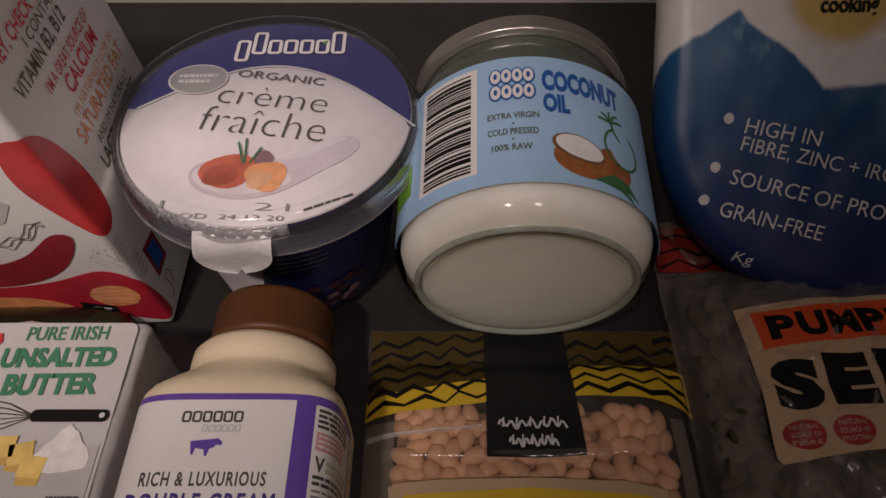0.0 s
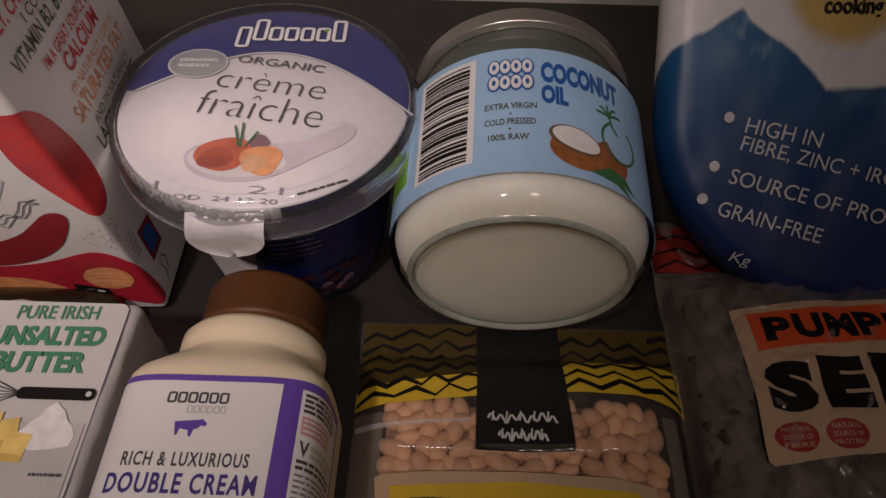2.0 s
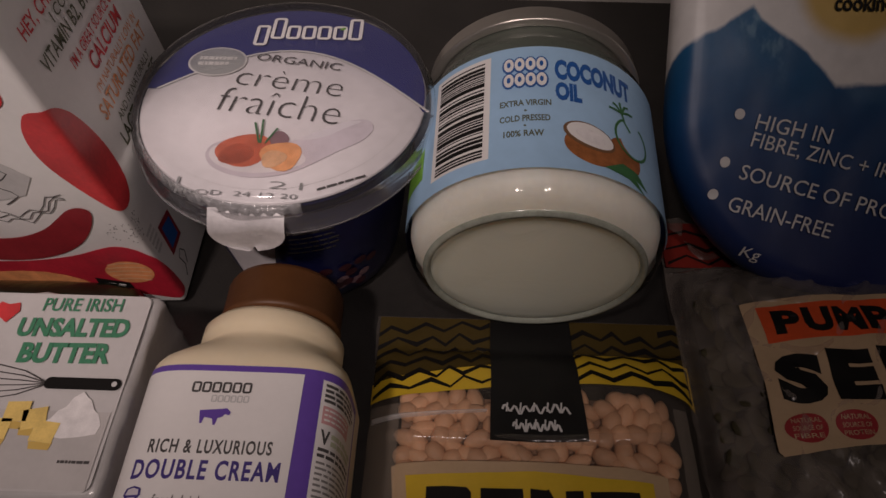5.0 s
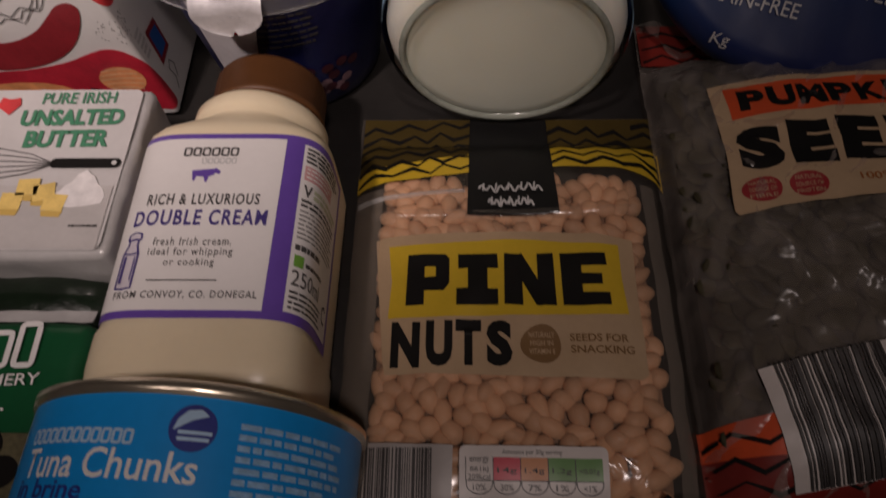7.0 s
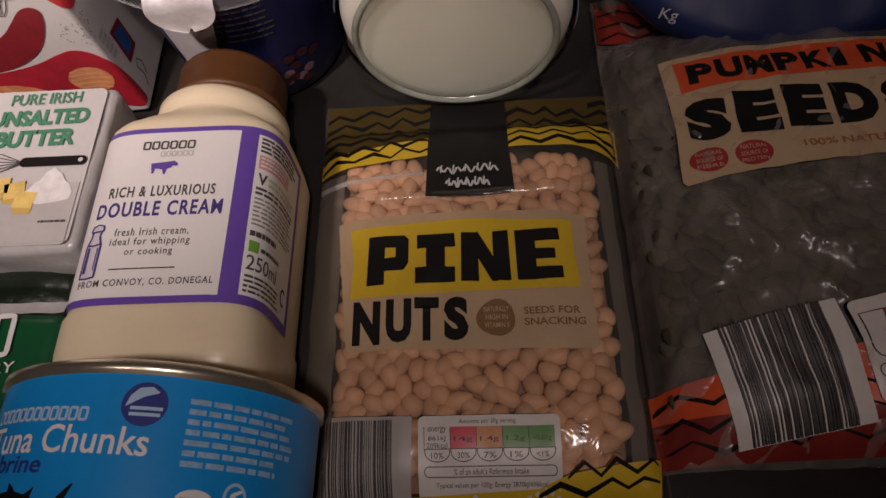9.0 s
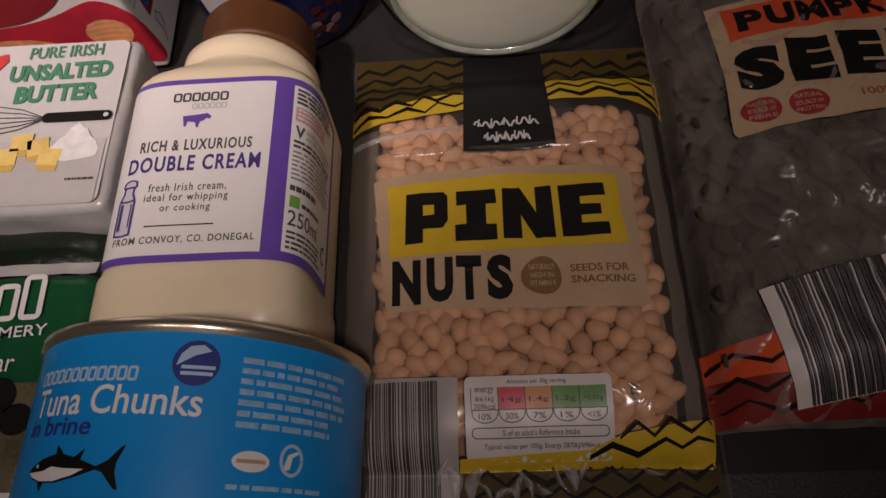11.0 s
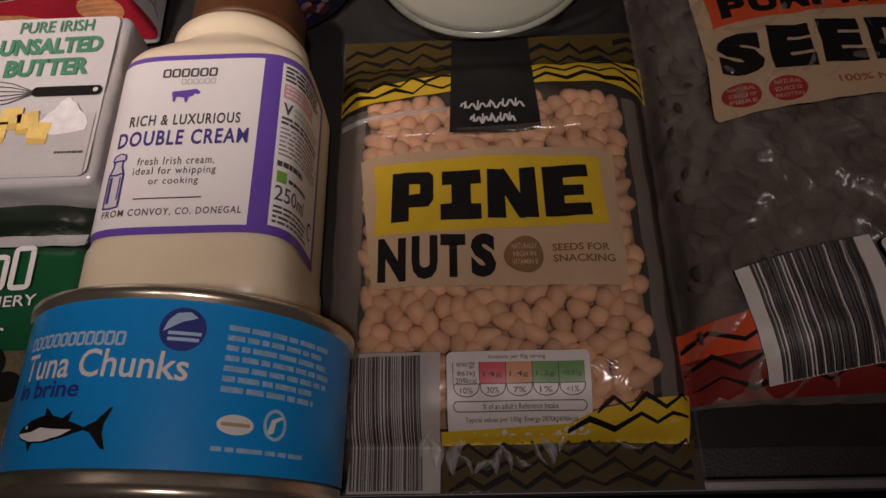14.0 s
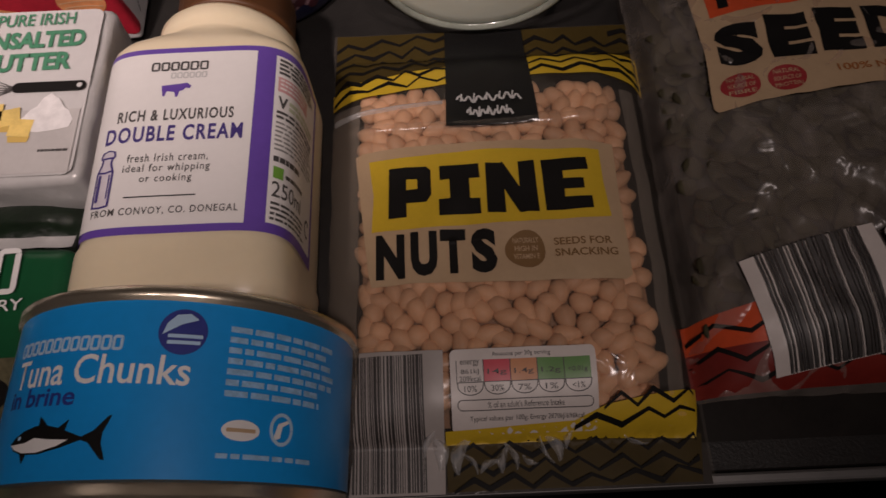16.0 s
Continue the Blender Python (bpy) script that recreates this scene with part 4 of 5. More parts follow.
    L("sprig", flat(*(band([(-0.0660, 0.1530), (-0.0690, 0.1625)], 0.0007) + band([(-0.0655, 0.1530), (-0.0665, 0.1640)], 0.0007) + band([(-0.0640, 0.1530), (-0.0610, 0.1600)], 0.0007))), LEAFG, 0.0015)
    L("date_print", write("1      21", -0.0890, 0.1350, -0.0490, 0.1380, -0.018, -2), SILV, 0.0010)
    L("date_print", write("PROD  24 12 20", -0.0885, 0.1312, -0.0500, 0.1332, -0.006, -2), SILV, 0.0010)
    L("small_print", bars(-0.0440, 0.1335, -0.0250, 0.1352, 1, 33, turn=24), PGREY, 0.0004)

    def side(u, v, l):
        f = (v - 0.012) / 0.058
        r = 0.0375 + 0.0080 * f + 0.0002 + l
        a = -math.pi / 2 + u / 0.042
        return Vector((cx + r * math.cos(a), cy + r * math.sin(a), v))

    S = lambda n, b, m, l, lb="": lay(n, b, side, m, t, l, lb, fine=0.004)
    S("small_print", bars(-0.002, 0.0440, 0.024, 0.0660, 7, 34, 0.35), PGREY, 0.0003)
    S("pale_print", flat([(-0.0285, 0.004), (-0.012, 0.004), (-0.0005, 0.056), (-0.003, 0.064), (-0.026, 0.064)]), TUBW, 0.0003)
    S("red_print", flat(oval(-0.0080, 0.0560, 0.005, 0.004, 18)), PCRIM, 0.0006)
    for k in range(14):
        S("berry_print", flat(oval(0.012 + 0.0016 * k + random.uniform(-0.002, 0.002), 0.018 + random.uniform(-0.008, 0.010), 0.0028, 0.0026, 12)), BERRY if k % 3 else LILAC2, 0.0003 + 0.0002 * (k % 3))


RUSTP = mat("deep_terracotta_print", (0.42, 0.10, 0.055), 0.42, vary=0.4, scale=140)
SWIRL = mat("faint_lilac_print", (0.69, 0.66, 0.69), 0.4, vary=0.06, scale=40)
BERRY = mat("dark_berry_print", (0.06, 0.012, 0.02), 0.4, vary=0.4, scale=200)
LILAC2 = mat("dusky_pink_print", (0.22, 0.13, 0.15), 0.4, vary=0.4, scale=200)
make_tub()


# ---- jar of coconut oil, lying with its base forward ----
def make_jar():
    r, tilt = 0.0456, 4.75
    base = Vector((0.0285, 0.1262, 0.0470))
    turn = Matrix.Translation(base) @ pose(0, 0, 0, -90 + tilt, 0, -1.44)   # local z runs from base to lid
    t = thing("coconut_oil_jar", (0.03, 0.17, 0), "glass jar of white coconut oil lying on its side", "jar")
    glass = lathe([(0.0352, 0.0008), (0.0374, -0.0004), (0.0396, 0.0006), (0.0424, 0.0030), (0.0443, 0.0068), (r, 0.0112), (r, 0.0640), (0.0446, 0.0680), (0.0432, 0.0715), (0.0412, 0.0760), (0.0400, 0.0815)], 96)
    part("glass_wall", moved(glass, turn), GLASS, t, "clear glass wall").visible_shadow = False
    part("coconut_oil", moved(lathe([(0, 0.0045), (0.0362, 0.0045), (0.0400, 0.0062), (0.0426, 0.0092), (0.0438, 0.0130), (0.0438, 0.0610), (0.0425, 0.0625), (0, 0.0630)], 80), turn), FATW, t, "white set coconut oil")
    part("glass_base", moved(lathe([(0, 0.0032), (0.0240, 0.0026), (0.0296, 0.0014), (0.0330, 0.0015), (0.0355, 0.0008), (0.0368, 0.0020)], 80), turn), GLASSB, t, "thick greenish glass base").visible_shadow = False
    part("base_ring", moved(lathe([(0.0358, 0.0008), (0.0366, -0.0008), (0.0378, -0.0008), (0.0386, 0.0006)], 80), turn), BASER, t, "dull moulded glass ring")
    part("neck", moved(lathe([(0.0436, 0.0632), (0.0434, 0.0672), (0.0422, 0.0712), (0.0402, 0.0758), (0.0392, 0.0815)], 80), turn), NECKG, t, "empty grey-green glass neck")
    lid = lathe([(0.0398, 0.0806), (0.0424, 0.0806), (0.0430, 0.0812), (0.0427, 0.0820), (0.0422, 0.0826), (0.0420, 0.0882), (0.0410, 0.0895), (0.0386, 0.0901), (0.0370, 0.0895), (0, 0.0895)], 96)
    part("lid", moved(lid, turn), LIDM, t, "pale metal screw lid")

    def wrap(u, v, l):
        a, q = (1.048 * u + 0.0026) / r, r + 0.0001 + l
        return turn @ Vector((q * math.sin(a), -q * math.cos(a), v))

    host = [t]
    L = lambda n, b, m, l, lb="": lay(n, b, wrap, m, host[-1], l, lb, fine=0.003)
    V = lambda f: 0.0111 + 0.0521 * f
    host.append(L("label", flat(rect(-0.066, V(0), 0.075, V(1))), SKYB, 0.0002, "light blue paper label"))
    L("barcode_panel", flat(rect(-0.0425, V(0.10), -0.0205, V(0.95))), PWHITE, 0.0004)
    for b in barcode(-0.0405, V(0.12), -0.0225, V(0.93), 41, across=False):
        L("barcode_bar", b, PBLACK, 0.0006)
    L("green_mark", flat(rect(-0.0640, V(0.2), -0.0480, V(0.5))), EURO, 0.0005)
    # brand mark as plain rounded blocks
    for k in range(4):
        for f in (0.835, 0.700):
            L("brand_mark", flat(oval(-0.0145 + 0.0034 * k, V(f), 0.0022, 0.0037, 16)), BLUET, 0.0005 + 0.0001 * (k % 2))
            L("brand_mark", flat(oval(-0.0145 + 0.0034 * k, V(f), 0.0016, 0.0030, 16)), PWHITE, 0.0009)
            L("brand_mark", flat(oval(-0.0145 + 0.0034 * k, V(f), 0.0006, 0.0013, 12)), BLUET, 0.0012)
    T = lambda s, u0, f0, u1, f1, m, b=0.0: L("lettering", write(s, u0, V(f0), u1, V(f1), b), m, 0.0005)
    T("COCONUT", -0.0002, 0.705, 0.0275, 0.885, BLUET, 0.055)
    T("OIL", -0.0002, 0.530, 0.0082, 0.685, BLUET, 0.055)
    T("EXTRA VIRGIN", -0.0172, 0.480, -0.0016, 0.530, POLIVE, 0.024)
    T("COLD PRESSED", -0.0172, 0.355, -0.0020, 0.405, POLIVE, 0.024)
    T("100% RAW", -0.0160, 0.235, -0.0040, 0.285, POLIVE, 0.024)
    L("dot", flat(oval(-0.0094, V(0.44), 0.0004, 0.0004, 8)), POLIVE, 0.0005)
    L("dot", flat(oval(-0.0096, V(0.32), 0.0004, 0.0004, 8)), POLIVE, 0.0005)
    L("husk_print", flat(oval(0.0225, V(0.22), 0.0066, 0.0070, 24, 25)), COCOB, 0.0004)
    L("husk_print", flat(oval(0.0105, V(0.19), 0.0088, 0.0064, 28, -14)), COCOB, 0.0006)
    L("coconut_rim", flat(oval(0.0100, V(0.275), 0.0086, 0.0050, 28, -16)), PBROWN, 0.0009)
    L("coconut_flesh", flat(oval(0.0102, V(0.28), 0.0077, 0.0042, 28, -16)), PWHITE, 0.0011)
    L("coconut_flesh", flat(oval(0.0102, V(0.27), 0.0050, 0.0026, 24, -16)), SUGAR, 0.0013)
    L("leaf_print", flat([(0.014, V(0.07)), (0.021, V(0.15)), (0.027, V(0.13)), (0.0315, V(0.03)), (0.026, V(0.07)), (0.030, V(-0.03) + 0.001), (0.023, V(0.05))]), LEAFG, 0.0007)
    L("organic_ring", flat(*band([(0.0262 + 0.0070 * math.cos(a / 4), V(0.385) + 0.0078 * math.sin(a / 4)) for a in range(8, 30)], 0.0009)), LEAFG, 0.0009)
    L("organic_disc", flat(oval(0.0272, V(0.38), 0.0062, 0.0070, 24)), SKYB, 0.0006)
    T("100%", 0.0245, 0.385, 0.0313, 0.440, LEAFG, 0.012)
    T("ORGANIC", 0.0235, 0.300, 0.0317, 0.350, LEAFG, 0.01)
    for a in (20, 60, 100, 140, 175):
        L("palm_leaf", flat(*band([(0.0226, V(0.57)), (0.0226 + 0.003 * math.cos(radians(a)), V(0.57) + 0.004 * math.sin(radians(a))), (0.0226 + 0.0052 * math.cos(radians(a - 8)), V(0.57) + 0.0045 * math.sin(radians(a)))], 0.0009)), LEAFG, 0.0009)
    L("palm_trunk", flat(*band([(0.0226, V(0.57)), (0.0234, V(0.50)), (0.0256, V(0.44))], 0.0009)), LEAFG, 0.0009)


make_jar()


# ---- flour bag ----
def flour_paper():
    """White paper printed with blue mountains under a golden sun, laid out in plan."""
    m, nt, b, ln = nodes_of("printed_flour_paper")
    N = nt.nodes.new
    co, xyz = N("ShaderNodeTexCoord"), N("ShaderNodeSeparateXYZ")
    ln.new(co.outputs["Object"], xyz.inputs[0])

    def calc(op, a, c, d=None):
        n = N("ShaderNodeMath")
        n.operation = op
        for k, v in enumerate((a, c, d)):
            if v is None:
                continue
            if isinstance(v, (int, float)):
                n.inputs[k].default_value = v
            else:
                ln.new(v, n.inputs[k])
        return n.outputs[0]

    def span(v, a, c, lo=0.0, hi=1.0):
        n = N("ShaderNodeMapRange")
        n.interpolation_type = "SMOOTHSTEP"
        for k, q in zip(("From Min", "From Max", "To Min", "To Max"), (a, c, lo, hi)):
            n.inputs[k].default_value = q
        ln.new(v, n.inputs["Value"])
        return n.outputs[0]

    def ramp(v, stops):
        n = N("ShaderNodeValToRGB")
        e = n.color_ramp.elements
        while len(e) < len(stops):
            e.new(0.5)
        for q, (at, c) in zip(e, stops):
            q.position, q.color = at, (*c, 1) if isinstance(c, tuple) else (c, c, c, 1)
        ln.new(v, n.inputs[0])
        return n.outputs[0]

    def blend(fac, a, c):
        n = N("ShaderNodeMix")
        n.data_type = "RGBA"
        ln.new(fac, n.inputs[0])
        for k, v in ((6, a), (7, c)):
            if isinstance(v, tuple):
                n.inputs[k].default_value = (*v, 1)
            else:
                ln.new(v, n.inputs[k])
        return n.outputs[2]

    def cloud(scale, detail, stretch=1.0):
        mp, n = N("ShaderNodeMapping"), N("ShaderNodeTexNoise")
        mp.inputs["Scale"].default_value = (stretch, 1, 1)
        n.inputs["Scale"].default_value, n.inputs["Detail"].default_value = scale, detail
        ln.new(co.outputs["Object"], mp.inputs[0])
        ln.new(mp.outputs[0], n.inputs["Vector"])
        return n.outputs["Fac"]

    X, Y = xyz.outputs[0], xyz.outputs[1]
    across = calc("MULTIPLY_ADD", X, 1 / 0.17, -0.07 / 0.17)
    up = calc("MULTIPLY_ADD", Y, 1 / 0.12, -1.0)
    at = lambda x, y: ((x - 0.07) / 0.17, (y - 0.12) / 0.12)
    ridge = ramp(across, [at(*p) for p in ((0.070, 0.2046), (0.0876, 0.2050), (0.0935, 0.2069), (0.1032, 0.2118), (0.1067, 0.2131), (0.1095, 0.2101), (0.1161, 0.2064), (0.1248, 0.2020), (0.1315, 0.1976), (0.1383, 0.1925), (0.1464, 0.1929), (0.1601, 0.1932), (0.24, 0.1960))])
    far = ramp(across, [at(*p) for p in ((0.070, 0.235), (0.1375, 0.235), (0.1383, 0.1925), (0.1452, 0.1866), (0.1613, 0.1854), (0.24, 0.184))])
    grain = cloud(140, 5)
    soft = cloud(38, 4)
    height = calc("MULTIPLY_ADD", soft, 0.16, calc("SUBTRACT", up, 0.08))
    blue = ramp(height, [(0.10, (0.010, 0.014, 0.075)), (0.30, (0.009, 0.024, 0.095)), (0.52, (0.006, 0.048, 0.145)), (0.68, (0.008, 0.084, 0.205)), (0.80, (0.026, 0.125, 0.255))])
    blue = blend(span(calc("SUBTRACT", up, far), 0.0, 0.03), blue, (0.022, 0.085, 0.19))
    # thin snow on the peak
    reach = calc("MULTIPLY", span(calc("ABSOLUTE", calc("SUBTRACT", X, 0.1110), 0), 0.004, 0.012, 1.0, 0.0), span(calc("SUBTRACT", ridge, up), 0.02, 0.14, 1.0, 0.0))
    snow = calc("MULTIPLY", reach, span(cloud(160, 6, 1.6), 0.40, 0.72, 0.0, 0.7))
    blue = blend(snow, blue, (0.16, 0.29, 0.40))
    # sun
    dx = calc("SUBTRACT", X, 0.1430)
    dy = calc("MULTIPLY_ADD", Y, 1 / 0.722, -0.2172 / 0.722)
    dist = calc("SQRT", calc("ADD", calc("MULTIPLY", dx, dx), calc("MULTIPLY", dy, dy)), 0)
    sky = blend(span(dist, 0.0155, 0.0235, 1.0, 0.0), (0.70, 0.68, 0.66), (0.60, 0.41, 0.12))
    edge = span(calc("ADD", calc("SUBTRACT", ridge, up), calc("MULTIPLY_ADD", grain, 0.02, -0.01)), -0.004, 0.012)
    colour = blend(edge, sky, blue)
    mottle = calc("MULTIPLY_ADD", grain, 0.30, 0.85)
    sc = N("ShaderNodeVectorMath")
    sc.operation = "SCALE"
    ln.new(colour, sc.inputs[0])
    ln.new(mottle, sc.inputs["Scale"])
    ln.new(sc.outputs[0], b.inputs["Base Color"])
    b.inputs["Roughness"].default_value = 0.42
    bp = N("ShaderNodeBump")
    bp.inputs["Strength"].default_value, bp.inputs["Distance"].default_value = 0.25, 0.001
    ln.new(cloud(60, 4), bp.inputs["Height"])
    ln.new(bp.outputs[0], b.inputs["Normal"])
    return m


FO = Vector((0.0805, 0.165, 0.0508))
FR = Vector((1, 0, 0.0363)).normalized()
FU = Vector((0, 0.722, 0.692)).normalized()
FN = FR.cross(FU).normalized()
FW, FLO, FHI, FBEND = 0.165, -0.0440, 0.1350, 0.009


def flour_edge(p, q):
    """How far inside the bag's outline a point of its face lies; the lower corners are round."""
    r = 0.075 if q < 0.040 else 0.012
    cx, cy = FW / 2, (FLO + FHI) / 2
    a, b = abs(p - cx) - (FW / 2 - r), abs(q - cy) - ((FHI - FLO) / 2 - r)
    return r - (math.hypot(max(a, 0), max(b, 0)) + min(max(a, b), 0.0))


def flour_face(p, q, lift=0.0):
    e = max(0.0, min(1.0, flour_edge(p, q) / FBEND))
    drop = 0.011 * (1 - math.sqrt(1 - (1 - e) ** 2))
    slack = noise.noise(Vector((p * 40, q * 30, 1))) + 0.6 * noise.noise(Vector((p * 95, q * 60, 4)))
    return FO + FR * p + FU * q + FN * (lift - drop + 0.0009 * slack * e)


def make_flour():
    t = thing("flour_bag", (0.16, 0.22, 0), "full blue and white printed flour bag propped at a slant", "flour")
    mid, n, rings = (FW / 2, (FLO + FHI) / 2), 96, 26
    reach = []
    for i in range(n):
        a, lo, hi = 2 * math.pi * i / n, 0.0, 0.2
        for _ in range(24):
            k = (lo + hi) / 2
            lo, hi = (k, hi) if flour_edge(mid[0] + k * math.cos(a), mid[1] + k * math.sin(a)) > 0 else (lo, k)
        reach.append(lo)
    spot = lambda i, k: (mid[0] + reach[i] * k * math.cos(2 * math.pi * i / n), mid[1] + reach[i] * k * math.sin(2 * math.pi * i / n))
    share = [math.sin(k / rings * math.pi / 2) for k in range(rings + 1)]

    def back(p, q, k):
        v = flour_face(p, q, -0.055 * math.sqrt(max(0.0, 1 - k ** 4)))
        v.z = max(v.z, 0.0015 if v.y > 0.19 else 0.0125)
        return v

    bm = bmesh.new()
    front = [[bm.verts.new(flour_face(*spot(i, k)))for i in range(n)] for k in share[1:]]
    rear = [[bm.verts.new(back(*spot(i, k), k)) for i in range(n)] for k in share[1:-1]] + [front[-1]]
    for rows, hub in ((front, bm.verts.new(flour_face(*mid))), (rear, bm.verts.new(back(*mid, 0)))):
        for i in range(n):
            bm.faces.new((hub, rows[0][i], rows[0][(i + 1) % n]))
            for a, b in zip(rows, rows[1:]):
                bm.faces.new((a[i], b[i], b[(i + 1) % n], a[(i + 1) % n]))
    bmesh.ops.recalc_face_normals(bm, faces=bm.faces[:])
    part("paper_bag", bm, flour_paper(), t, "filled paper bag printed with blue mountains")
    L = lambda n, b, m, l, lb="": lay(n, b, lambda u, v, q: flour_face(u, v, 0.0006 + q), m, t, l, lb, fine=0.004)
    for p, q in ((0.0240, 0.0273), (0.0200, 0.0097), (0.0165, -0.0022)):
        L("bullet_dot", flat(oval(p, q, 0.0019, 0.0020, 18)), PPALE, 0.0006)
    T = lambda s, p, q, w, h, turn, m=PPALE, b=0.0: L("lettering", write(s, p, q, p + w, q + h, b, turn), m, 0.0006)
    T("HIGH IN", 0.0298, 0.0219, 0.0280, 0.0056, -11.5)
    T("FIBRE, ZINC + IRON", 0.0285, 0.0148, 0.0640, 0.0062, -13.4)
    T("SOURCE OF PROTEIN", 0.0253, 0.0036, 0.0760, 0.0056, -15.0)
    T("GRAIN-FREE", 0.0220, -0.0082, 0.0397, 0.0056, -15.3)
    T("Kg", 0.0288, -0.0270, 0.0068, 0.0052, -14.0)
    T("cooking", 0.0542, 0.0618, 0.0204, 0.0078, -1.0, PBLACK, 0.02)
    T("and wheat-free", 0.0478, 0.0722, 0.0330, 0.0066, -1.0, PBLACK, 0.02)


make_flour()


# ---- bags of nuts and seeds ----
PX0, PX1, PY0, PY1 = -0.0290, 0.0925, -0.0470, 0.1335


def pine_z(x, y):
    u = max(-1.0, min(1.0, (x - 0.0310) / 0.0600))
    v = max(-1.0, min(1.0, (y - 0.0340) / (0.0840 if y > 0.034 else 0.0660)))
    f = max(0.0, 1 - u ** 6) ** 0.7 * max(0.0, 1 - v ** 6) ** 0.7
    return 0.0022 + (0.0140 + 0.0030 * u) * f + 0.0007 * noise.noise(Vector((x * 90, y * 60, 3))) * (0.4 + f)


def make_pine():
    t = thing("pine_nut_bag", (0.031, 0.043, 0), "clear bag of pale pine nuts with a yellow label", "bag")
    film = sheet(PX0, PY0, PX1, PY1, 70, 100, lambda x, y: Vector((x + 0.0006 * noise.noise(Vector((0, y * 60, 7))), y, pine_z(x, y) + 0.0012)))
    part("front_film", film, FILM, t, "clear plastic front").visible_shadow = False
    part("back_film", sheet(PX0, PY0, PX1, PY1, 20, 24, lambda x, y: Vector((x, y, 0.0008))), BACKF, t, "dark grey plastic back")
    # filler under the nuts; its darker brown paints the shade between them
    part("nut_bed", sheet(-0.0165, -0.0270, 0.0790, 0.0970, 40, 46, lambda x, y: Vector((x, y, max(0.0012, pine_z(x, y) - 0.0062)))), NUTGAP, t)
    host = [t]
    on_bag = lambda u, v, q: Vector((u, v, pine_z(u, v) + 0.0016 + q))

    def shrink(u, v):
        """The label and the stickers, drawn on a plan a little larger than they lie."""
        k = 0.988 - 0.011 * (u - 0.03) / 0.045
        return 0.018 + (u - 0.018) * k, -0.062 + (v + 0.062) * k

    L = lambda n, b, m, l, lb="": lay(n, b, lambda u, v, q: on_bag(*shrink(u, v), q), m, host[-1], l, lb, fine=0.0025)
    B = lambda n, b, m, l, lb="": lay(n, b, on_bag, m, t, l, lb, fine=0.0025)
    # printed ends
    low = lambda u: 0.0940 + 0.0935 * (u + 0.029) - 0.90 * max(0.0, u - 0.0150) ** 2 - 2.5 * max(0.0, u - 0.050) ** 2
    high = lambda u: low(u) + 0.0080 + 0.055 * (u + 0.029) + 0.0035 * (u > 0.03)
    steps = lambda u0, u1, n=12: [u0 + (u1 - u0) * i / n for i in range(n + 1)]
    # the ends are dull olive outside the yellow bands
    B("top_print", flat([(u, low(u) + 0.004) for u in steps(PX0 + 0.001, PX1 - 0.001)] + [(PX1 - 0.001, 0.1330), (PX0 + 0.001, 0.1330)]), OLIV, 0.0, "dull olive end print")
    for u0, u1 in ((PX0 + 0.0005, 0.0165), (0.0465, PX1 - 0.0005)):
        us = steps(u0, u1)
        B("top_band", flat([(u, low(u)) for u in us] + [(u, high(u)) for u in us[::-1]]), YEL, 0.0003, "yellow zigzag band")
        for k, v in enumerate((0.0026, 0.0078, 0.0138, 0.0196, 0.0254, 0.0312)):
            rows = [[(x, y + low(x) + v + 0.0010) for x, y in q] for q in zigzag(u0 + 0.0005, u1 - 0.0005, 0.0, 0.0060, 0.0036, 0.0019, 50 + k + int(900 * u1))]
            B("zigzag", flat(*[q for q in rows if max(y for _, y in q) < 0.1325]), PBLACK, 0.0006)
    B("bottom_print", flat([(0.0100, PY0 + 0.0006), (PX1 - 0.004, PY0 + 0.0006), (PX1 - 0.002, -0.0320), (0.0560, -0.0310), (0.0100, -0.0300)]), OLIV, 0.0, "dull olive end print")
    B("bottom_band", flat([(0.0100, -0.0325), (0.0400, -0.0325), (0.0580, -0.0322), (0.0885, -0.0335), (0.0900, -0.0190), (0.0790, -0.0205), (0.0600, -0.0235), (0.0500, -0.0275), (0.0100, -0.0290)]), YEL, 0.0010, "yellow zigzag band")
    for k, (u0, v) in enumerate(((0.0590, -0.0225), (0.0500, -0.0280), (0.0120, -0.0350), (0.0120, -0.0400), (0.0120, -0.0445))):
        B("zigzag", flat(*zigzag(u0, PX1 - 0.004, v, 0.0062, 0.0036, 0.0014, 70 + k, 0.06 if k < 2 else 0.01)), PBLACK, 0.0016)
    # label
    host.append(L("label", flat([(-0.0185, 0.0690), (-0.0160, 0.0700), (0.0000, 0.0712), (0.0300, 0.0722), (0.0600, 0.0718), (0.0745, 0.0695), (0.0740, 0.0450), (0.0745, 0.0190), (0.0720, 0.0172), (0.0300, 0.0178), (0.0000, 0.0185), (-0.0125, 0.0178), (-0.0135, 0.0220), (-0.0160, 0.0450)]), TAN, 0.0002, "tan and yellow label"))
    L("yellow_panel", flat([(-0.0135, 0.0660), (0.0300, 0.0690), (0.0690, 0.0670), (0.0690, 0.0540), (0.0700, 0.0400), (0.0300, 0.0392), (-0.0125, 0.0378), (-0.0118, 0.0520)]), YEL, 0.0005, "yellow panel")
    A, B = 0.0424, 0.0628
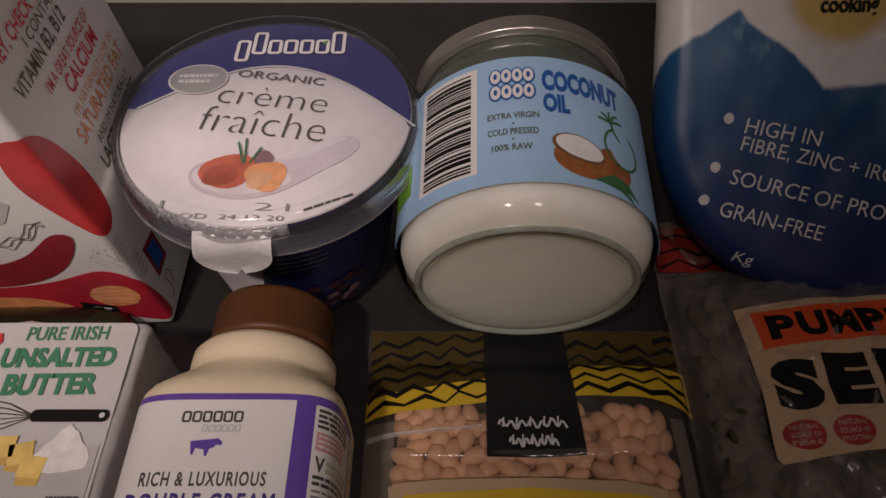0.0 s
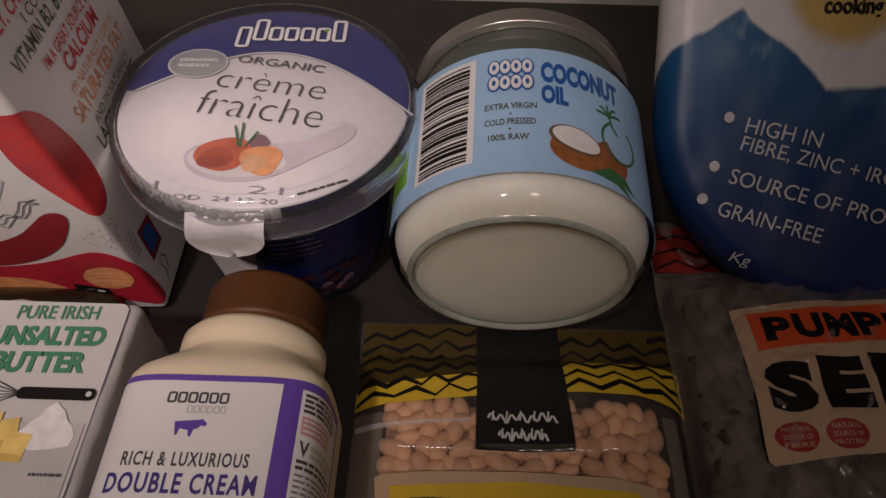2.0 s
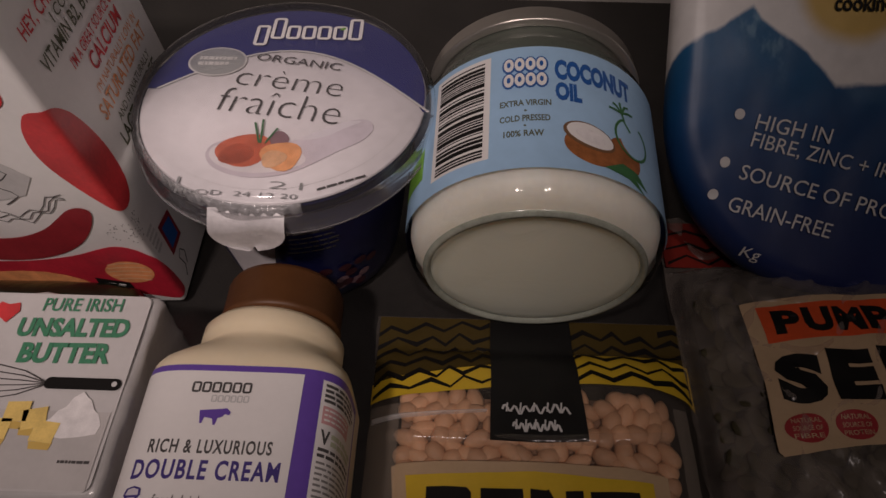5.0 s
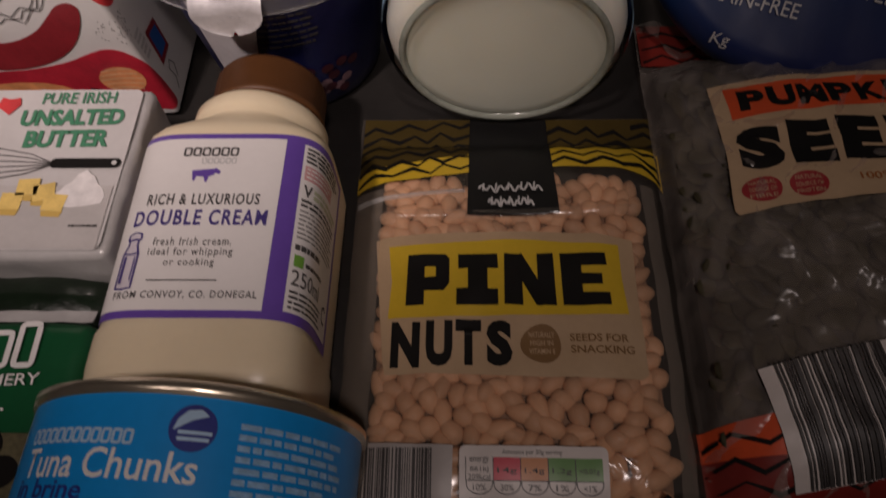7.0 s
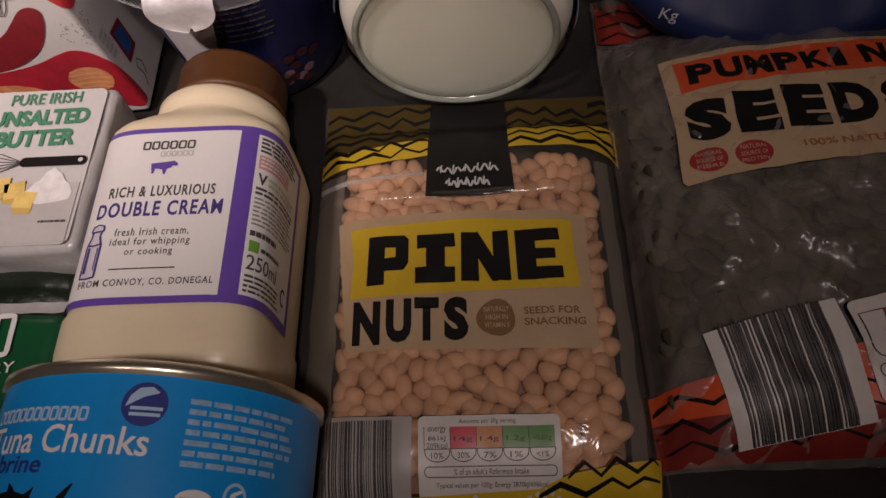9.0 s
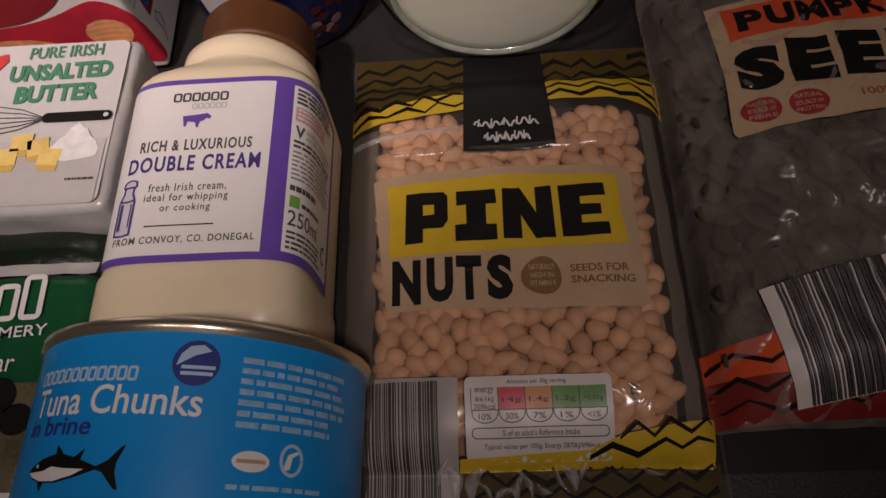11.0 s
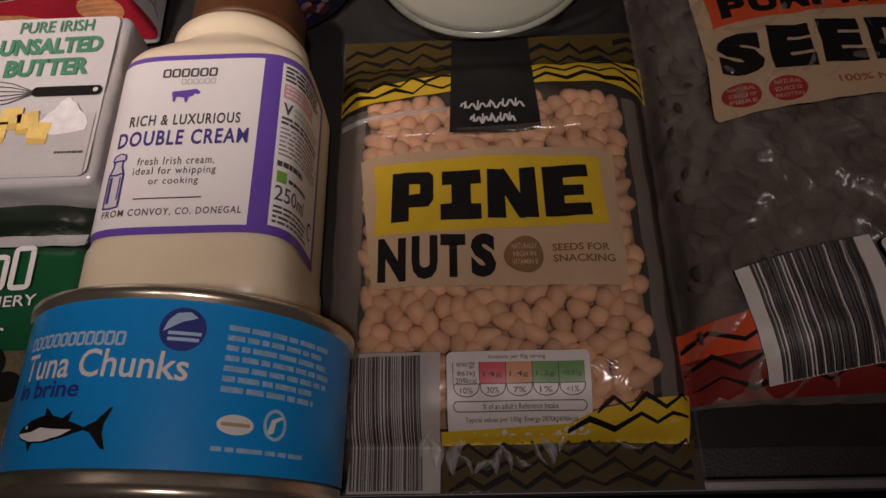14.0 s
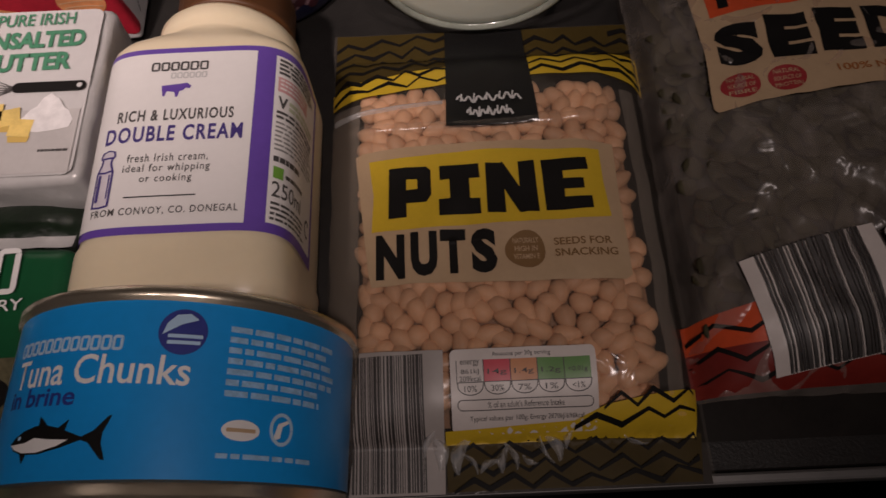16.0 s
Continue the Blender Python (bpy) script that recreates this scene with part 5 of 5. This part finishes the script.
    heavy = {"P": [[(0, 0), (0.42, 0.02), (0.42, 1), (0.02, 0.98)], [(0.4, 0.76), (0.72, 0.76), (0.90, 1.0), (0.4, 1.0)], [(0.68, 0.50), (1.0, 0.60), (1.0, 0.92), (0.90, 1.0), (0.68, 0.78)], [(0.4, 0.28), (0.88, 0.30), (1.0, 0.44), (1.0, 0.60), (0.4, 0.54)]],
             "I": [[(0.04, 0.70), (1.0, 0.72), (0.98, 1.0), (0.04, 0.98)], [(0.27, 0.30), (0.74, 0.30), (0.74, 0.74), (0.27, 0.74)], [(0, 0.0), (0.98, 0.02), (0.98, 0.32), (0, 0.32)]],
             "N": [[(0, 0.02), (0.36, 0.0), (0.36, 0.98), (0.02, 1.0)], [(0.30, 0.98), (0.36, 1.0), (0.74, 0.36), (0.74, 0.0), (0.62, 0.0), (0.30, 0.56)], [(0.66, 0.02), (1.0, 0.0), (0.98, 1.0), (0.66, 0.98)]],
             "E": [[(0.02, 0), (0.44, 0.0), (0.44, 1.0), (0, 0.98)], [(0.4, 0.75), (0.98, 0.76), (0.96, 1.0), (0.4, 1.0)], [(0.4, 0.40), (0.86, 0.40), (0.86, 0.60), (0.4, 0.61)], [(0.4, 0.0), (1.0, 0.02), (0.99, 0.25), (0.4, 0.25)]]}
    for k, (s, u0, u1) in enumerate((("P", -0.0066, 0.0085), ("I", 0.0110, 0.0258), ("N", 0.0276, 0.0456), ("E", 0.0476, 0.0644))):
        L("lettering", flat(*[[(u0 + (u1 - u0) * x, A + 0.0002 * k + (B - A) * y) for x, y in q] for q in heavy[s]]), PBLACK, 0.0008)
    for s, u0, u1, dv in (("N", -0.0110, -0.0012, -0.0003), ("U", 0.0008, 0.0098, 0.0002), ("T", 0.0108, 0.0195, 0.0006), ("S", 0.0212, 0.0298, 0.0004)):
        L("lettering", write(s, u0, 0.0206 + dv, u1, 0.0368 + dv, 0.06), PBLACK, 0.0006)
    L("badge", flat(oval(0.0395, 0.0290, 0.0068, 0.0068, 24, 0, 0.05)), BADGB, 0.0005, "brown round badge")
    for k, s in enumerate(("NATURALLY", "HIGH IN", "VITAMIN E")):
        L("lettering", write(s, 0.0353 + 0.0005 * (k == 1), 0.0312 - 0.0029 * k, 0.0440 - 0.0005 * (k == 1), 0.0331 - 0.0029 * k, 0.01), TAN, 0.0008)
    L("lettering", write("SEEDS FOR", 0.0492, 0.0300, 0.0690, 0.0328, 0.02), BADGB, 0.0006)
    L("lettering", write("SNACKING", 0.0492, 0.0258, 0.0705, 0.0286, 0.02), BADGB, 0.0006)
    host.pop()
    # hang tag
    def card(u, v, q):
        f = (v - 0.0770) / 0.056
        return Vector((u, v, max(pine_z(u, v) + 0.0016, 0.0180 - 0.0140 * f - 0.0012 * math.sin(math.pi * min(1.0, max(0.0, f)))) + q))

    K = lambda n, b, m, l, lb="": lay(n, b, card, m, t, l, lb, fine=0.003)
    K("hang_tag", flat([(0.0162, 0.1330), (0.0478, 0.1330), (0.0475, 0.1000), (0.0485, 0.0778), (0.0310, 0.0770), (0.0148, 0.0775), (0.0155, 0.1000)]), TAGB, 0.0009, "black card hang tag")
    for cu, w, v in ((0.0310, 0.0235, 0.0890), (0.0310, 0.0165, 0.0825)):
        K("brand_stroke", flat(*band([(cu - w / 2 + w * i / 40, v + 0.0014 * math.sin(i * 1.05) + 0.0006 * math.sin(i * 0.45)) for i in range(41)], 0.0008)), PPALE, 0.0030)
        K("brand_stroke", flat(*[q for i in range(5) for q in band([(cu - w / 2 + w * (i + 0.3) / 5, v - 0.001), (cu - w / 2 + w * (i + 0.4) / 5, v + 0.0026)], 0.0006)]), PPALE, 0.0030)
    # bar code and nutrition panel
    L("barcode_panel", flat([(-0.0205, -0.0468), (0.0092, -0.0468), (0.0102, -0.0046), (-0.0165, -0.0040)]), NPAN, 0.0009)
    for b in barcode(-0.0195, -0.0460, 0.0040, -0.0055, 81):
        L("barcode_bar", b, INKG, 0.0012)
    L("nutrition_panel", flat(rrect(0.0122, -0.0298, 0.0582, -0.0046, 0.002)), NPANW, 0.0009, "white nutrition panel")
    L("lettering", write("Amounts per 30g serving", 0.0255, -0.0076, 0.0440, -0.0058, 0.004), PGREY, 0.0012)
    for k, (m, a, b) in enumerate(((NPANW, "energy", "10%"), (TRED, "14g", "30%"), (TAMB, "1.4g", "7%"), (TGRN, "1.2g", "1%"), (TGRN, "<0.01g", "<1%"))):
        u = 0.0142 + 0.00845 * k
        L("traffic_cell", flat(rect(u, -0.0150, u + 0.0083, -0.0082)), m, 0.0012)
        L("lettering", write(a, u + 0.0012, -0.0132 + 0.003 * (k == 0), u + 0.0072, -0.0112 + 0.003 * (k == 0), 0.004), PGREY, 0.0015)
        L("lettering", write(b, u + 0.0022, -0.0178, u + 0.0062, -0.0160, 0.004), PGREY, 0.0013)
        arc = [(u + 0.0002, -0.0150)] + [(u + 0.0042 + 0.0040 * math.cos(a2), -0.0160 - 0.0028 * math.sin(a2)) for a2 in [math.pi - math.pi * i / 10 for i in range(11)]] + [(u + 0.0083, -0.0150)]
        L("cell_outline", flat(*(band(arc, 0.0003) + band([(u, -0.0082), (u, -0.0150), (u + 0.0083, -0.0150)], 0.0003))), PGREY, 0.0014)
    L("lettering", write("861kJ", 0.0155, -0.0128, 0.0212, -0.0110, 0.004), PGREY, 0.0015)
    L("lettering", write("209kcal", 0.0150, -0.0148, 0.0217, -0.0131, 0.004), PGREY, 0.0015)
    pill = rrect(0.0142, -0.0232, 0.0565, -0.0202, 0.0014)
    L("pill_outline", flat(*band(pill + pill[:1], 0.0003)), PGREY, 0.0012)
    L("lettering", write("% of an adult's Reference Intake", 0.0235, -0.0226, 0.0475, -0.0208, 0.003), PGREY, 0.0012)
    L("lettering", write("Typical values per 100g: Energy 2870kJ/696kcal", 0.0178, -0.0266, 0.0535, -0.0248, 0.003), PGREY, 0.0012)
    # wrinkled loops of film below the panel; white haze paints their highlights
    rnd = random.Random(9)
    for u, v, ln, wd, bow, a in ((0.0045, -0.0310, 0.0050, 0.0012, 0.0020, -35), (0.0085, -0.0340, 0.0058, 0.0024, -0.0016, 12), (0.0135, -0.0352, 0.0060, 0.0022, 0.0022, -22), (0.0180, -0.0375, 0.0042, 0.0009, -0.0016, 40), (0.0225, -0.0385, 0.0034, 0.0013, 0.0012, -60),
                             (0.0270, -0.0375, 0.0040, 0.0015, 0.0010, -14), (0.0312, -0.0362, 0.0044, 0.0011, -0.0014, 24), (0.0355, -0.0385, 0.0026, 0.0010, 0.0008, 62), (0.0400, -0.0345, 0.0056, 0.0008, 0.0016, 20), (0.0445, -0.0335, 0.0048, 0.0019, -0.0018, 30), (0.0480, -0.0318, 0.0034, 0.0012, 0.0010, -30), (0.0690, -0.0340, 0.0040, 0.0007, 0.0010, 70)):
        fold = sheet(-1, -1, 1, 1, 8, 12, lambda p, q: Vector((p * wd * (1 - 0.7 * abs(q) ** 1.6) + bow * q * q, q * ln, 0.0024 * (1 - p * p) * (1 - q * q) + 0.0006 * math.sin(5 * q + 3 * p))))
        part("film_fold", moved(fold, Matrix.Translation((u, v, pine_z(u, v) + 0.0032)) @ pose(0, 0, 0, 0, 0, a)), FILMH, t, "film wrinkle with a highlight painted in").visible_shadow = False
    for u0, u1 in ((-0.0282, -0.0170), (0.0795, 0.0850)):
        part("side_seal", sheet(u0, -0.0300, u1, 0.0920, 6, 40, lambda x, y: Vector((x + 0.0010 * noise.noise(Vector((u0, y * 70, 2))), y, pine_z(x, y) + 0.0020 + 0.0006 * abs(noise.noise(Vector((x * 200, y * 120, 6))))))), SEAL, t, "hazy sealed edge of the film").visible_shadow = False
    # long fold near the top, white haze again standing for its highlight
    streak = sheet(0, -1, 1, 1, 30, 6, lambda p, q: Vector((-0.0270 + 0.041 * p, 0.0862 + 0.0012 * q * (1 - 0.6 * p) + 0.0022 * p, pine_z(-0.0270 + 0.041 * p, 0.0862) + 0.0026 + 0.0016 * (1 - q * q))))
    part("film_fold", streak, FILMH, t, "film wrinkle with a highlight painted in").visible_shadow = False
    ridge = sheet(0, -1, 1, 1, 40, 6, lambda p, q: Vector((-0.0215 + 0.098 * p, 0.0805 + 0.0022 * q - 0.002 * math.sin(p * 3), pine_z(-0.0215 + 0.098 * p, 0.0805) + 0.0014 + 0.0013 * (1 - q * q))))
    part("film_fold", ridge, FILM, t).visible_shadow = False
    # the nuts
    shapes = []
    for k in range(4):
        bm = bmesh.new()
        bmesh.ops.create_icosphere(bm, subdivisions=2, radius=1)
        for v in bm.verts:
            f = 1 - 0.22 * v.co.x
            v.co = (v.co.x * 0.0051 * (0.84 + 0.10 * k), v.co.y * 0.0035 * f * (1.08 - 0.05 * k), v.co.z * 0.0033 * f)
        me = bpy.data.meshes.new("pine_nut")
        bm.to_mesh(me)
        bm.free()
        me.polygons.foreach_set("use_smooth", [True] * len(me.polygons))
        me.materials.append(NUT)
        shapes.append(me)
    spots, tries = [], 0
    while len(spots) < 300 and tries < 9000:
        tries += 1
        x, y = rnd.uniform(-0.0150, 0.0775), rnd.uniform(-0.0250, 0.0965)
        if 0.0215 < y < 0.0660 and -0.010 < x < 0.069:
            continue
        if x < 0.008 and y < -0.008 or y < -0.0205 or 0.017 < x < 0.046 and y > 0.081:
            continue
        if all((x - a) ** 2 + (y - b) ** 2 > 0.0046 ** 2 for a, b in spots):
            spots.append((x, y))
    for x, y in spots:
        ob = new("pine_nut", rnd.choice(shapes))
        ob.parent, ob.matrix_parent_inverse = t, Matrix.Translation(-Vector(t.location))
        ob.matrix_basis = pose(x, y, max(0.0045, pine_z(x, y) - 0.0036 - rnd.uniform(0, 0.0009)), rnd.uniform(-25, 25), rnd.uniform(-22, 22), rnd.uniform(0, 360))


SX0, SX1, SY0, SY1 = 0.0900, 0.2300, -0.0345, 0.1860


def seed_z(x, y):
    u = max(-1.0, min(1.0, (x - 0.160) / 0.069))
    v = max(-1.0, min(1.0, (y - 0.066) / 0.092))
    f = max(0.0, 1 - u ** 4) ** 0.6 * max(0.0, 1 - v ** 6) ** 0.6
    n = noise.noise(Vector((x * 70, y * 60, 5))) + 0.6 * noise.noise(Vector((x * 160, y * 130, 8)))
    return 0.0024 + (0.0275 + 0.04 * (x - 0.15)) * f + 0.0014 * n * f


RUST = mat("rust_ink", (0.36, 0.13, 0.035), 0.45, vary=0.1)


def make_seeds():
    t = thing("pumpkin_seed_bag", (0.158, 0.07, 0), "crinkled clear bag of dark pumpkin seeds", "bag")

    def film_at(x, y):
        e = 1 + 0.03 * math.sin(y * 90)
        crinkle = 0.0030 * (1 - abs(noise.noise(Vector((x * 60, y * 45, 9))))) ** 4 + 0.0024 * abs(noise.noise(Vector((x * 95, y * 80, 2)))) + 0.0004 * abs(noise.noise(Vector((x * 240, y * 200, 4))))
        return Vector((SX0 + (x - SX0) * e, y, seed_z(x, y) + 0.0010 + crinkle))

    part("front_film", sheet(SX0, -0.0235, SX1, SY1, 110, 150, film_at), FILMS, t, "crinkled clear plastic front").visible_shadow = False
    part("back_film", sheet(SX0, SY0, SX1, SY1, 12, 16, lambda x, y: Vector((x, y, 0.0008))), BACKF, t, "dark grey plastic back")
    part("seed_bed", sheet(SX0 + 0.006, -0.0120, SX1 - 0.006, 0.1500, 60, 70, lambda x, y: Vector((x, y, max(0.0012, seed_z(x, y) - 0.0040)))), SEEDBED, t)
    host = [t]
    L = lambda n, b, m, l, lb="": lay(n, b, lambda u, v, q: Vector((u, v, seed_z(u, v) + 0.0040 + q)), m, host[-1], l, lb, fine=0.004)
    E = lambda n, b, m, l, lb="": lay(n, b, lambda u, v, q: Vector((u, v, seed_z(u, v) + 0.0040 + q)), m, host[-1], l, lb, fine=0.004)
    E("bottom_print", flat([(0.0890, 0.0010), (0.1060, 0.0035), (0.1500, 0.0100), (0.2280, 0.0140), (0.2280, -0.0060), (0.1500, -0.0080), (0.0890, -0.0085)]), RORG, 0.0, "red-orange zigzag band")
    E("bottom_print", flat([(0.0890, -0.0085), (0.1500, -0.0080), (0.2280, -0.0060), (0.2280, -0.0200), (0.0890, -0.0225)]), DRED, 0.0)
    for k, v in enumerate((-0.0035, -0.0110, -0.0175)):
        E("zigzag", flat(*zigzag(0.0895, 0.2250, v, 0.0085, 0.0040, 0.0012, 90 + k, 0.05)), PBLACK, 0.0004)
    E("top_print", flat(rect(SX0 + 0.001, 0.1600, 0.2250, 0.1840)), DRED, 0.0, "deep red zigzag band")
    for k, v in enumerate((0.1640, 0.1710, 0.1780)):
        E("zigzag", flat(*zigzag(SX0 + 0.002, 0.2250, v, 0.0085, 0.0036, 0.0014, 95 + k)), PBLACK, 0.0004)
    host.append(L("label", flat([(0.1078, 0.1298), (0.1300, 0.1320), (0.1600, 0.1330), (0.2100, 0.1330), (0.2100, 0.0790), (0.1750, 0.0775), (0.1480, 0.0757), (0.1300, 0.0742), (0.1160, 0.0722), (0.1092, 0.0718), (0.1080, 0.0735), (0.1090, 0.1000)]), TAN, 0.0, "tan paper label"))
    L("red_strip", flat([(0.1125, 0.1274), (0.1600, 0.1308), (0.2080, 0.1310), (0.2080, 0.1160), (0.1600, 0.1152), (0.1380, 0.1138), (0.1136, 0.1122)]), RORG, 0.0003)
    for i, ch in enumerate("PUMPKIN"):
        u = 0.1168 + 0.0106 * i
        L("lettering", write(ch, u, 0.1154 + 0.0004 * i, u + (0.0094 if ch != "I" else 0.0045), 0.1256 + 0.0004 * i + 0.0006 * (i % 2), 0.05), PBLACK, 0.0006)
    for i, ch in enumerate("SEEDS"):
        u = 0.1128 + 0.0172 * i
        L("lettering", write(ch, u, 0.0888 + 0.0010 * min(i, 2), u + 0.0148, 0.1076 + 0.0010 * min(i, 2), 0.075), PBLACK, 0.0004)
    for k, cu in enumerate((0.1176, 0.1328)):
        L("badge", flat(oval(cu, 0.0806 + 0.0008 * k, 0.0064, 0.0050, 24, 0, 0.03)), BADGE, 0.0003, "red round badge")
        for j, s in enumerate(("NATURAL", "SOURCE OF", ("FIBRE", "PROTEIN")[k])):
            L("lettering", write(s, cu - 0.0044, 0.0823 + 0.0008 * k - 0.0026 * j, cu + 0.0044, 0.0839 + 0.0008 * k - 0.0026 * j, 0.005), TAN, 0.0006)
    L("lettering", write("100% NATURAL", 0.1500, 0.0822, 0.1880, 0.0852, 0.015, 1), RUST, 0.0004)
    host.pop()
    # bar code and nutrition panel, stuck on askew
    tilt = lambda u, v: (0.1108 + 0.0390 * u - 0.0062 * v + 0.0008 * u * v, -0.0190 + 0.0062 * u + 0.0358 * v + 0.0016 * u * v)
    sq = lambda u0, v0, u1, v1: [tilt(*p) for p in rect(u0, v0, u1, v1)]
    L("barcode_panel", flat(sq(0, 0, 1, 1)), NPANW, 0.0014, "white barcode panel")
    for b in barcode(0.10, 0.0, 0.90, 1.0, 99):
        for v in b.verts:
            v.co.x, v.co.y = tilt(v.co.x, v.co.y)
        L("barcode_bar", b, INKG, 0.0032)
    L("nutrition_panel", flat([tilt(*p) for p in rrect(1.06, 0.12, 2.1, 0.94, 0.05)]), NPANW, 0.0014, "white nutrition panel")
    for k, m in enumerate((NPANW, TRED, TAMB, TGRN, TGRN)):
        u = 1.11 + 0.19 * k
        L("traffic_cell", flat(sq(u, 0.58, u + 0.18, 0.82)), m, 0.0018)
        o = band([(u + 0.09 + 0.09 * math.cos(a), 0.57 - 0.12 * math.sin(a)) for a in [math.pi * i / 10 for i in range(11)]], 0.010)
        o += band([(u, 0.58), (u, 0.82), (u + 0.18, 0.82)], 0.010)
        L("cell_outline", flat(*[[tilt(*p) for p in f] for f in o]), PGREY, 0.0021)
    pill = rrect(1.11, 0.30, 2.05, 0.40, 0.04)
    L("pill_outline", flat(*[[tilt(*p) for p in f] for f in band(pill + pill[:1], 0.008)]), PGREY, 0.0018)
    rnd = random.Random(12)
    shapes = []
    for k in range(3):
        bm = bmesh.new()
        bmesh.ops.create_icosphere(bm, subdivisions=2, radius=1)
        for v in bm.verts:
            f = 1 - 0.3 * v.co.x
            v.co = (v.co.x * 0.0058 * (0.9 + 0.1 * k), v.co.y * 0.0034 * f, v.co.z * 0.0012)
        me = bpy.data.meshes.new("pumpkin_seed")
        bm.to_mesh(me)
        bm.free()
        me.polygons.foreach_set("use_smooth", [True] * len(me.polygons))
        me.materials.append(SEED)
        shapes.append(me)
    spots, tries = [], 0
    while len(spots) < 300 and tries < 9000:
        tries += 1
        x, y = rnd.uniform(SX0 + 0.008, 0.214), rnd.uniform(-0.004, 0.140)
        if x > 0.114 and y > 0.080:
            continue
        if all((x - a) ** 2 + (y - b) ** 2 > 0.0046 ** 2 for a, b in spots):
            spots.append((x, y))
    for x, y in spots:
        ob = new("pumpkin_seed", rnd.choice(shapes))
        ob.parent, ob.matrix_parent_inverse = t, Matrix.Translation(-Vector(t.location))
        ob.matrix_basis = pose(x, y, max(0.0030, seed_z(x, y) - 0.0014 - rnd.uniform(0, 0.0012)), rnd.uniform(-30, 30), rnd.uniform(-25, 25), rnd.uniform(0, 360))


make_pine()
make_seeds()
